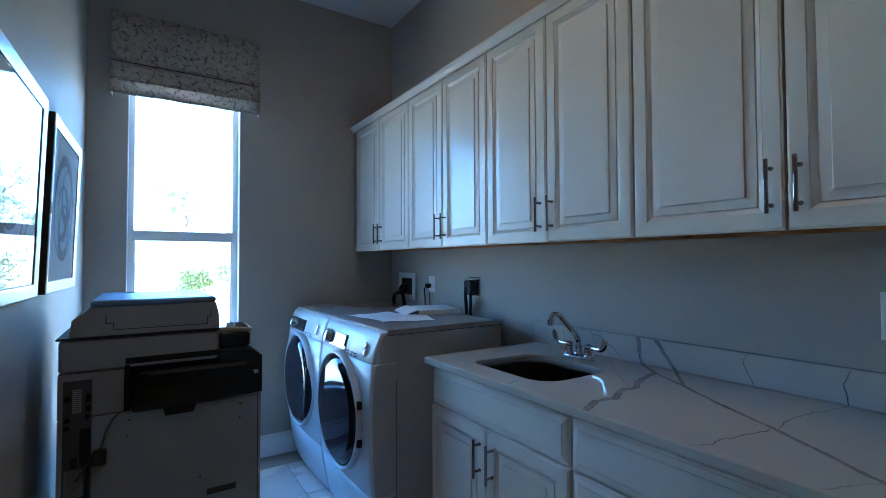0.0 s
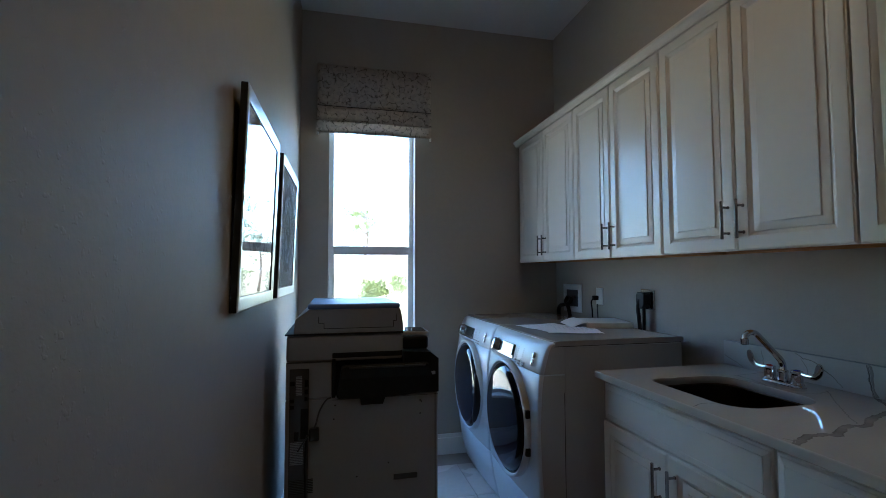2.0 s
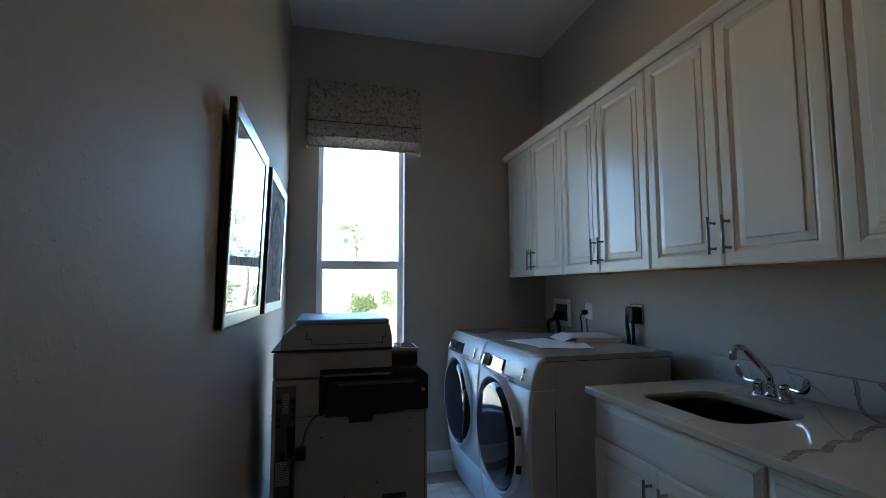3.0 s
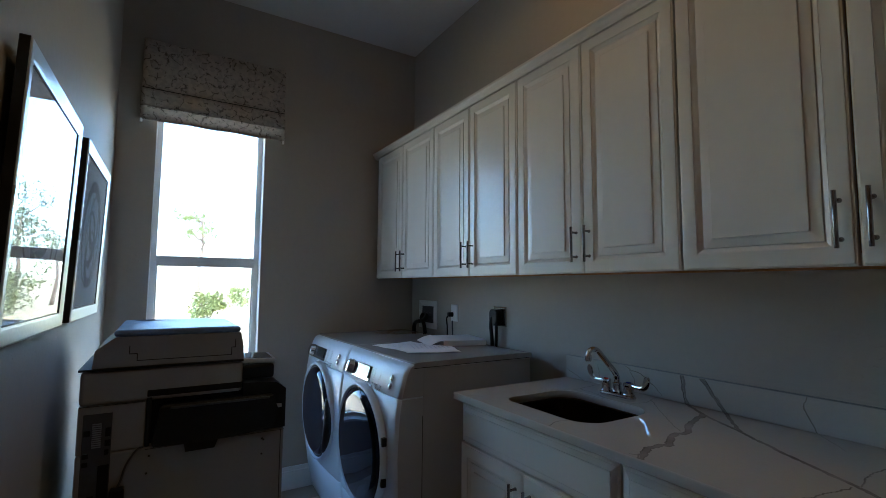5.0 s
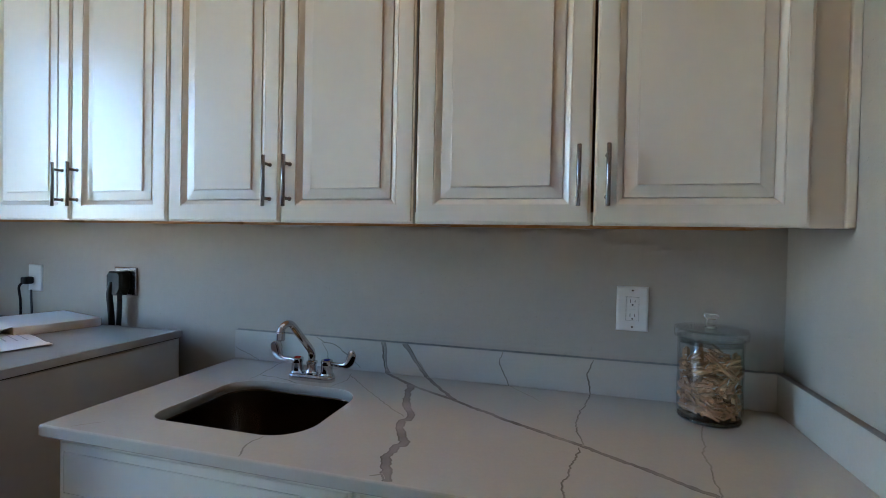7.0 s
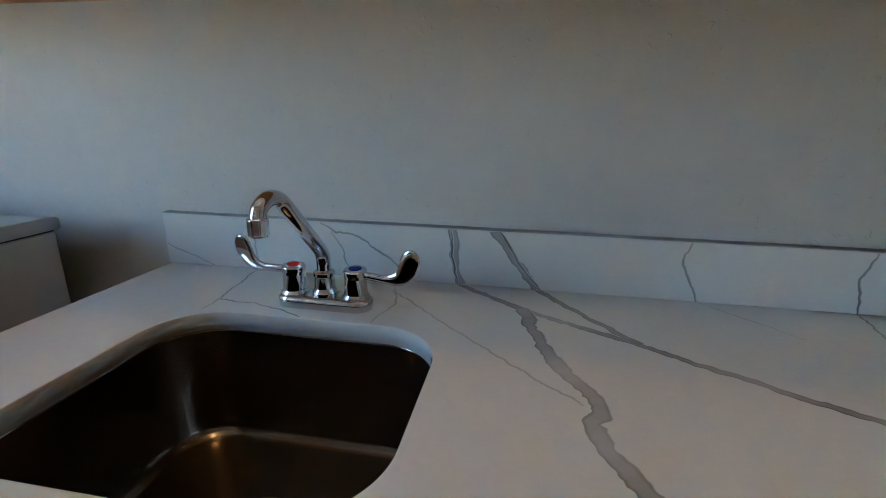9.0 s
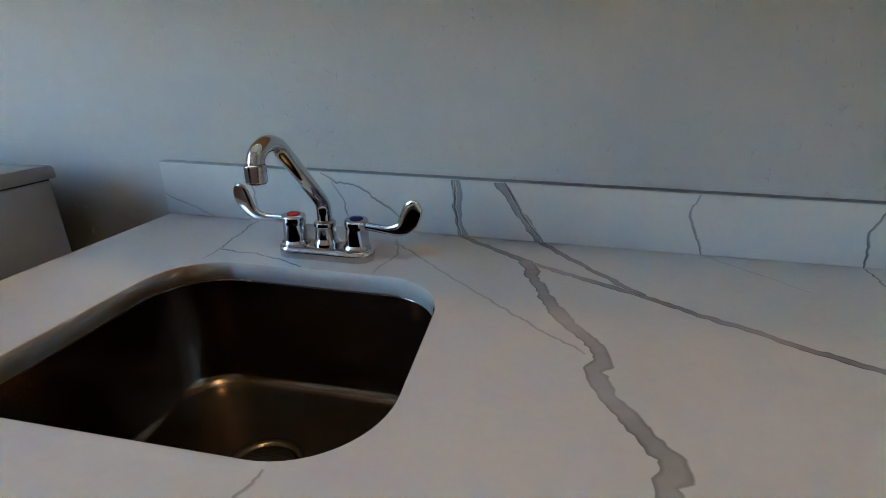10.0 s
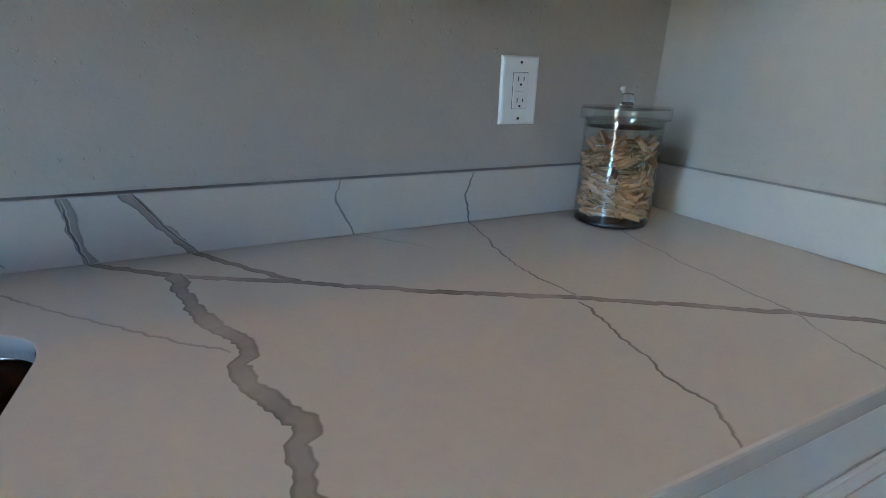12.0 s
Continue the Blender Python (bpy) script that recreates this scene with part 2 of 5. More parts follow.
def smooth_points(pts, steps=8):
    """A Catmull-Rom line through the points."""
    ps = [Vector(p) for p in pts]
    ps = [2 * ps[0] - ps[1]] + ps + [2 * ps[-1] - ps[-2]]
    out = []
    for i in range(1, len(ps) - 2):
        a, b, c, d = ps[i - 1 : i + 3]
        for k in range(steps):
            t = k / steps
            out.append(0.5 * (2 * b + (c - a) * t + (2 * a - 5 * b + 4 * c - d) * t * t + (3 * b - a - 3 * c + d) * t**3))
    out.append(ps[-2])
    return out


def tube(bm, pts, radius, seg=12, steps=8, radii=None):
    line = smooth_points(pts, steps)
    up = Vector((0.31, 0.23, 0.92)).normalized()
    rings = []
    for i, p in enumerate(line):
        d = (line[min(i + 1, len(line) - 1)] - line[max(i - 1, 0)]).normalized()
        u = d.cross(up).normalized()
        up = u.cross(d).normalized()
        r = radii(i / (len(line) - 1)) if radii else radius
        rings.append([bm.verts.new(p + (u * math.cos(2 * math.pi * k / seg) + up * math.sin(2 * math.pi * k / seg)) * r) for k in range(seg)])
    for a, b in zip(rings, rings[1:]):
        for k in range(seg):
            f = bm.faces.new((a[k], a[(k + 1) % seg], b[(k + 1) % seg], b[k]))
            f.smooth = True
    bm.faces.new(rings[0])
    bm.faces.new(rings[-1])
    bmesh.ops.recalc_face_normals(bm, faces=bm.faces)
    return bm


def loft(bm, rings, smooth=True, caps=True):
    rows = [[bm.verts.new(p) for p in r] for r in rings]
    n = len(rows[0])
    for a, b in zip(rows, rows[1:]):
        for k in range(n):
            f = bm.faces.new((a[k], a[(k + 1) % n], b[(k + 1) % n], b[k]))
            f.smooth = smooth
    if caps:
        bm.faces.new(rows[0])
        bm.faces.new(rows[-1])
    bmesh.ops.recalc_face_normals(bm, faces=bm.faces)
    return bm


def base_of(ob):
    p = Vector((0, 0, 0))
    while ob:
        p = p + ob.location
        ob = ob.parent
    return p


def part(name, bm, material, parent, label=""):
    """Links a bmesh, given in the world's metres, as one mesh under its thing or part."""
    bmesh.ops.translate(bm, verts=bm.verts, vec=-base_of(parent))
    me = bpy.data.meshes.new(name)
    bm.to_mesh(me)
    bm.free()
    me.materials.append(material)
    ob = new(name, me)
    ob.parent = parent
    return tagged(ob, label)


def thing(name, at, label, category, group="", kind=""):
    ob = new(name)
    ob.empty_display_size = 0.05
    ob.location = at
    return tagged(ob, label, category, group, kind)


def solid(name, bm, material, at, label, category, group="", kind=""):
    """A thing that is one mesh, given in the world's metres."""
    bmesh.ops.translate(bm, verts=bm.verts, vec=-Vector(at))
    me = bpy.data.meshes.new(name)
    bm.to_mesh(me)
    bm.free()
    me.materials.append(material)
    ob = new(name, me)
    ob.location = at
    return tagged(ob, label, category, group, kind)


# ---- the room ----
END, LEFT, TOP, THICK = 3.325, -1.945, 3.195, 0.13
SKEW = 0.019  # turns the picture wall and its prints to fit the camera's view
WY0, WY1, WZ0, WZ1 = -1.747, -1.125, 0.40, 2.56
DY0, DY1, DZ = -1.86, -1.00, 2.44


def skewed(bm):
    for v in bm.verts:
        v.co.y -= SKEW * max(0.0, v.co.x)
    return bm


def wall(name, boxes, label, skew=False):
    bm = bmesh.new()
    for b in boxes:
        box(bm, *b)
    if skew:
        skewed(bm)
    return solid(name, bm, WALL, (boxes[0][0], boxes[0][1], 0), label, "wall", kind="structure")


wall("wall_west", [(-THICK, LEFT - THICK, 0, 0, WY0, TOP), (-THICK, WY1, 0, 0, THICK, TOP), (-THICK, WY0, 0, 0, WY1, WZ0), (-THICK, WY0, WZ1, 0, WY1, TOP)],
     "greige painted wall with a tall narrow window")
wall("wall_north", [(0, 0, 0, END, THICK, TOP)], "greige textured wall behind the white cabinets")
wall("wall_south", [(0, LEFT - THICK, 0, END, LEFT, TOP)], "greige textured wall hung with two framed prints", True)
wall("wall_east", [(END, DY1, 0, END + 0.12, THICK, TOP), (END, LEFT - THICK, 0, END + 0.12, DY0, TOP), (END, DY0, DZ, END + 0.12, DY1, TOP)],
     "greige wall with an open doorway beside the counter")
# Never in view; added to keep daylight out behind the doorway.
wall("wall_hall", [(END + 0.12, 0.6, 0, 5.4, 0.72, TOP), (END + 0.12, -3.2, 0, 5.4, -3.08, TOP), (5.4, -3.2, 0, 5.52, 0.72, TOP), (END, THICK, 0, END + 0.12, 0.72, TOP), (END, -3.2, 0, END + 0.12, LEFT - THICK, TOP)],
     "plain greige walls, unseen, added to close off the passage")
solid("ceiling", boxed(-THICK, -3.2, TOP, 5.52, 0.72, TOP + 0.15), CEIL, (0, 0, TOP), "pale painted flat ceiling with light texture", "ceiling", kind="structure")
floor = solid("floor", boxed(-THICK, -3.2, -0.12, 5.52, 0.72, -0.004), GROUT, (0, 0, 0), "pale grey floor tiles with thin grout joints", "floor", kind="structure")

for name, b in (("baseboard", (0, WY0 - 0.2, 0, 0.016, -0.02, 0.145)), ("baseboard", (0.016, LEFT, 0, END, LEFT + 0.016, 0.145))):
    bm = boxed(b[0], b[1], b[2], b[3], b[4], 0.118, bevel=0.002)
    if b[3] < 0.1:
        box(bm, b[0], b[1], 0.1185, b[3] - 0.006, b[4], b[5], bevel=0.003)
    else:
        box(bm, b[0], b[1], 0.1185, b[3], b[4] - 0.006, b[5], bevel=0.003)
        skewed(bm)
    solid(name, bm, TRIM, (b[0], b[1], 0), "white painted baseboard along the wall", "baseboard", kind="structure")

# doorway casing behind the way in
casing = thing("door_casing", (END, DY0, 0), "white painted casing of the open doorway", "door casing", kind="structure")
for n, b in (("jamb", (END - 0.002, DY0 - 0.002, 0, END + 0.122, DY0 + 0.016, DZ)), ("jamb", (END - 0.002, DY1 - 0.016, 0, END + 0.122, DY1 + 0.002, DZ)), ("head", (END - 0.002, DY0 + 0.016, DZ - 0.016, END + 0.122, DY1 - 0.016, DZ + 0.002))):
    part(n, boxed(*b, bevel=0.001), TRIM, casing)

# flush ceiling lamps out of view, the second added to brighten the copier
for lx, ly in LAMPS:
    lamp = thing("ceiling_lamp", (lx, ly, TOP), "round flush ceiling lamp, unseen, added for warm light", "ceiling lamp", "ceiling lamps")
    part("trim_ring", turned(bmesh.new(), [(0.085, TOP - 0.001), (0.105, TOP - 0.001), (0.105, TOP - 0.006), (0.088, TOP - 0.010), (0.085, TOP - 0.006)], (lx, ly, 0)), PLATE, lamp)
    part("diffuser", turned(bmesh.new(), [(0.084, TOP - 0.0015), (0.084, TOP - 0.004), (0.001, TOP - 0.0045)], (lx, ly, 0)), PLATE, lamp, "white round diffuser")


# ---- window ----
win = thing("window_1", (-0.08, (WY0 + WY1) / 2, WZ0), "tall white single-hung window with two clear panes", "window", kind="structure")
FX0, FX1, FW = -0.115, -0.07, 0.036
part("window_frame", boxed(FX0, WY0, WZ0, FX1, WY0 + FW, WZ1, bevel=0.003), TRIM, win)
part("window_frame", boxed(FX0, WY1 - FW, WZ0, FX1, WY1, WZ1, bevel=0.003), TRIM, win)
part("window_frame", boxed(FX0, WY0 + FW, WZ1 - FW, FX1, WY1 - FW, WZ1, bevel=0.003), TRIM, win)
part("window_frame", boxed(FX0, WY0 + FW, WZ0, FX1, WY1 - FW, WZ0 + 0.05, bevel=0.003), TRIM, win)
part("meeting_rail", boxed(FX0, WY0 + FW, 1.448, FX1 + 0.004, WY1 - FW, 1.512, bevel=0.004), TRIM, win)
for y in (WY0 + FW, WY1 - FW - 0.008):
    part("sash_stile", boxed(FX0 + 0.004, y, WZ0 + 0.05, FX1 - 0.010, y + 0.008, 1.448, bevel=0.001), TRIM, win)
part("sash_lock", boxed(FX1, -1.150 - 0.03, 1.476, FX1 + 0.016, -1.150, 1.492, bevel=0.003), TRIM, win)
for z0, z1, x in ((WZ0 + 0.05, 1.448, -0.092), (1.512, WZ1 - FW, -0.098)):
    ob = part("pane", boxed(x, WY0 + FW, z0, x + 0.004, WY1 - FW, z1), PANE, win)
    ob.visible_shadow = False
for ya, yb in ((WY0 + 0.0005, WY0 + 0.0045), (WY1 - 0.0045, WY1 - 0.0005)):
    part("jamb_liner", boxed(-0.0695, ya, WZ0 + 0.02, 0.0015, yb, WZ1 - 0.002, bevel=0.0008), TRIM, win, "white jamb liner")
part("window_sill", boxed(-0.07, WY0 + 0.001, WZ0 - 0.002, 0.03, WY1 - 0.001, WZ0 + 0.018, bevel=0.004), TRIM, win)


# ---- roman shade ----
def shade():
    y0, y1 = -1.829, -1.024
    s = thing("roman_shade", (0.04, (y0 + y1) / 2, 2.294), "raised roman shade in beige linen with a grey twig pattern", "window shade")

    def sheet(rows, ya, yb, t=0.002):
        """A hanging cloth from rows of (distance from the wall, height), gently uneven."""
        bm = bmesh.new()
        ny = 30
        grids = []
        for off in (0, t):
            grids.append([[bm.verts.new((x - off + 0.002 * noise.noise(Vector((ya + (yb - ya) * i / ny * 3, z * 4, 1))), ya + (yb - ya) * i / ny,
                                         z + 0.002 * math.sin(i * 0.7 + x * 90))) for i in range(ny + 1)] for x, z in rows])
        for g in grids:
            for a, b in zip(g, g[1:]):
                for i in range(ny):
                    f = bm.faces.new((a[i], a[i + 1], b[i + 1], b[i]))
                    f.smooth = True
        g, h = grids
        for i in range(ny):
            bm.faces.new((g[0][i], g[0][i + 1], h[0][i + 1], h[0][i]))
            bm.faces.new((g[-1][i], g[-1][i + 1], h[-1][i + 1], h[-1][i]))
        for a, b, c, d in zip(g, g[1:], h, h[1:]):
            bm.faces.new((a[0], b[0], d[0], c[0]))
            bm.faces.new((a[-1], b[-1], d[-1], c[-1]))
        bmesh.ops.recalc_face_normals(bm, faces=bm.faces)
        return bm

    part("top_panel", sheet([(0.076, 2.780), (0.078, 2.67), (0.080, 2.56), (0.079, 2.476)], y0, y1), FABRIC, s)
    part("lower_fold", sheet([(0.070, 2.489), (0.086, 2.478), (0.094, 2.45), (0.094, 2.405), (0.089, 2.374)], y0 - 0.001, y1 + 0.001), FABRIC, s)
    part("lining", sheet([(0.050, 2.775), (0.055, 2.60), (0.060, 2.45), (0.070, 2.378)], y0 + 0.004, y1 - 0.004), FABRIC, s)
    part("hem_fold", sheet([(0.078, 2.42), (0.084, 2.38), (0.088, 2.34), (0.089, 2.31), (0.086, 2.292)], y0 - 0.003, y1 + 0.003), FABRIC, s)
    part("hem_pocket", sheet([(0.080, 2.322), (0.080, 2.306), (0.082, 2.293)], y0 - 0.001, y1 + 0.001), FABRIC, s)
    part("headrail", boxed(0.0, y0 + 0.004, 2.739, 0.070, y1 - 0.004, 2.776, bevel=0.003), TRIM, s)
    # Thin dark tube drawn in for the shadow gap under the top panel.
    part("fold_shadow", tube(bmesh.new(), [(0.0865, y0 + 0.002, 2.4815), (0.088, (y0 + y1) / 2, 2.480), (0.0865, y1 - 0.002, 2.4815)], 0.0022, 8, 6), DARKG, s, "dark strip standing in for the fold's shadow")
    for y in (y0, y1 - 0.003):
        part("side_return", boxed(0.001, y, 2.314, 0.074, y + 0.003, 2.774), FABRIC, s)
    for y in (y0 - 0.002, y1 - 0.010):
        part("bottom_bar_end", boxed(0.066, y, 2.276, 0.086, y + 0.012, 2.298, bevel=0.002), TRIM, s, "white end of the bottom bar")
    for y in (-1.62, -1.22):
        part("lift_cord", tube(bmesh.new(), [(0.052, y, 2.725), (0.054, y, 2.5), (0.056, y, 2.30)], 0.0012, 6), TRIM, s)


shade()


# ---- cabinets ----
def panel_door(x0, x1, z0, z1, yf, stile=0.049, thick=0.02, slope=0.026):
    """A raised-panel front that faces -y, its face at yf."""
    g = stile + 0.013
    rows = [(0, thick), (0, 0.0055), (0.0012, 0.0042), (0.0045, 0.0036), (0.0052, 0.0006), (0.007, 0), (stile - 0.004, 0), (stile - 0.0038, 0.0032), (stile - 0.0026, 0.0032), (stile - 0.0024, 0.0016), (stile, 0.0022), (stile + 0.006, 0.0062),
            (stile + 0.011, 0.0092), (g - 0.0010, 0.0100), (g - 0.0008, 0.0150), (g + 0.0004, 0.0150), (g + 0.0006, 0.0066), (g + slope, 0.0044), (g + slope + 0.0002, 0.0066), (g + slope + 0.0012, 0.0066), (g + slope + 0.0014, 0.0010), (g + slope + 0.003, 0.0002)]
    bm = bmesh.new()
    loft(bm, [[(x0 + i, yf + d, z0 + i), (x1 - i, yf + d, z0 + i), (x1 - i, yf + d, z1 - i), (x0 + i, yf + d, z1 - i)] for i, d in rows], smooth=False)
    return bm


def slab_front(x0, x1, z0, z1, yf, thick=0.02):
    rows = [(0, thick), (0, 0.011), (0.003, 0.009), (0.007, 0.0085), (0.009, 0.0065), (0.024, 0.0012), (0.0242, 0.0036), (0.0254, 0.0036), (0.0256, 0.0008), (0.028, 0)]
    return loft(bmesh.new(), [[(x0 + i, yf + d, z0 + i), (x1 - i, yf + d, z0 + i), (x1 - i, yf + d, z1 - i), (x0 + i, yf + d, z1 - i)] for i, d in rows], smooth=False)


def bar_handle(x, z, yf, length=0.136, off=0.030):
    """An upright round bar on two posts."""
    bm = bmesh.new()
    turned(bm, [(0.0045, -length / 2), (0.0052, -length / 2 + 0.001), (0.0052, length / 2 - 0.001), (0.0045, length / 2)], (x, yf - off, z), seg=16)
    for s in (-1, 1):
        turned(bm, [(0.0060, 0.0), (0.0060, -0.002), (0.0042, -0.003), (0.0042, -off)], (x, yf, z + s * length * 0.34), axis="y", seg=12)
    return bm


UB, UT, UF = 1.390, 2.288, -0.330


def wall_cabinet(x0, x1, doors, split, label):
    c = thing("wall_cabinet", ((x0 + x1) / 2, 0, UB), label, "cabinet", "wall cabinets")
    # two bays with a dark slot behind each gap between the doors
    bm = boxed(x0 + 0.0005, -0.308, UB + 0.016, x1 - 0.0005, -0.001, UB + 0.030)
    box(bm, x0 + 0.006, -0.308, UB + 0.0305, split - 0.007, -0.001, UT)
    box(bm, split + 0.007, -0.308, UB + 0.0305, x1 - 0.006, -0.001, UT)
    box(bm, x0 + 0.0005, -0.3080, UB + 0.003, x0 + 0.016, -0.002, UB + 0.0155)
    box(bm, x1 - 0.016, -0.3080, UB + 0.003, x1 - 0.0005, -0.002, UB + 0.0155)
    box(bm, x0 + 0.0165, -0.020, UB + 0.0030, x1 - 0.0165, -0.002, UB + 0.0155)
    part("body", bm, CABIN, c, "wooden cabinet box")
    bm = bmesh.new()
    box(bm, x0 + 0.0005, -0.3095, UB + 0.002, x1 - 0.0005, -0.3082, UB + 0.030)
    box(bm, x0 + 0.006, -0.3095, UB + 0.0301, split - 0.007, -0.3082, UT)
    box(bm, split + 0.007, -0.3095, UB + 0.0301, x1 - 0.006, -0.3082, UT)
    part("face_frame", bm, CAB, c)
    for k, (a, b) in enumerate(((doors[0], split - 0.0032), (split + 0.0032, doors[1]))):
        d = part("door", panel_door(a, b, UB, UT - 0.002, UF), CAB, c)
        hx = split - 0.031 if k == 0 else split + 0.031
        part("handle", bar_handle(hx, 1.499, UF), NICKEL, d, "brushed nickel bar handle")
    return c


wall_cabinet(0.012, 0.8815, (0.072, 0.8780), 0.474, "cream white raised-panel wall cabinet in the window corner")
wall_cabinet(0.8815, 1.6325, (0.8850, 1.6290), 1.2535, "cream white raised-panel wall cabinet above the dryer")
wall_cabinet(1.6325, 2.3945, (1.6360, 2.3910), 2.0105, "cream white raised-panel wall cabinet above the sink")
u4 = wall_cabinet(2.3945, 3.236, (2.3980, 3.234), 2.8165, "cream white raised-panel wall cabinet beside the end wall")
part("filler_panel", boxed(3.2365, -0.296, UB, 3.306, -0.276, UT, bevel=0.001), CAB, u4)
part("scribe_strip", boxed(3.3063, -0.304, UB, 3.3245, -0.278, UT, bevel=0.003), CAB, u4)
prof = [(-0.308, 2.2885), (-0.332, 2.2885), (-0.333, 2.296), (-0.336, 2.299), (-0.343, 2.313), (-0.351, 2.320), (-0.352, 2.330), (-0.308, 2.330)]
solid("crown_moulding", loft(bmesh.new(), [[(x, y, z) for y, z in prof] for x in (0.002, 3.323)], smooth=False), CAB, (1.66, -0.31, 2.2885),
      "cream white crown moulding along the wall cabinets", "moulding", kind="structure")

BF = -0.627


def base_box(x0, x1, label):
    c = thing("base_cabinet", ((x0 + x1) / 2, -0.3, 0), label, "cabinet", "base cabinets")
    part("body", boxed(x0, -0.6045, 0.10, x0 + 0.018, -0.004, 0.8855), CAB, c)
    part("body", boxed(x1 - 0.018, -0.6045, 0.10, x1, -0.004, 0.8855), CAB, c)
    part("floor_board", boxed(x0 + 0.018, -0.604, 0.10, x1 - 0.018, -0.004, 0.118), CABIN, c)
    bm = bmesh.new()
    for b in ((x0, 0.10, x1, 0.128), (x0, 0.862, x1, 0.8855), (x0, 0.706, x1, 0.732), (x0, 0.128, x0 + 0.03, 0.706), (x1 - 0.03, 0.128, x1, 0.706), (x0, 0.732, x0 + 0.03, 0.862), (x1 - 0.03, 0.732, x1, 0.862)):
        box(bm, b[0], -0.6065, b[1], b[2], -0.605, b[3])
    part("face_frame", bm, CAB, c)
    part("toe_kick", boxed(x0, -0.545, 0.0, x1, -0.53, 0.0995), CAB, c)
    return c


c = base_box(1.630, 2.386, "cream white sink base cabinet with two panel doors")
part("drawer_front", slab_front(1.630, 2.380, 0.7235, 0.868, BF), CAB, c)
for k, (a, b) in enumerate(((1.630, 1.9965), (1.9995, 2.380))):
    d = part("door", panel_door(a, b, 0.115, 0.7165, BF), CAB, c)
    part("handle", bar_handle(1.965 if k == 0 else 2.036, 0.610, BF), NICKEL, d, "brushed nickel bar handle")
c = base_box(2.3865, 3.322, "cream white drawer base cabinet under the counter")
for z0, z1 in ((0.7235, 0.868), (0.424, 0.7165), (0.115, 0.417)):
    part("drawer_front", slab_front(2.3895, 3.262, z0, z1, BF), CAB, c)
part("filler_panel", boxed(3.2645, -0.625, 0.10, 3.322, -0.607, 0.8855, bevel=0.001), CAB, c)


# ---- counter ----
SX0, SX1, SY0, SY1 = 1.804, 2.213, -0.549, -0.212


def sink_outline(grow, n=15):
    """The rounded outline of the basin, grown outwards."""
    out = []
    for cx, cy, r, a0 in ((SX1, SY1, 0.088, 0), (SX0, SY1, 0.088, 90), (SX0, SY0, 0.050, 180), (SX1, SY0, 0.095, 270)):
        sx, sy = (1 if cx == SX1 else -1), (1 if cy == SY1 else -1)
        ox, oy = cx - sx * r, cy - sy * r
        for i in range(n + 1):
            a = radians(a0 + 90 * i / n)
            out.append((ox + (r + grow) * math.cos(a), oy + (r + grow) * math.sin(a)))
    return out


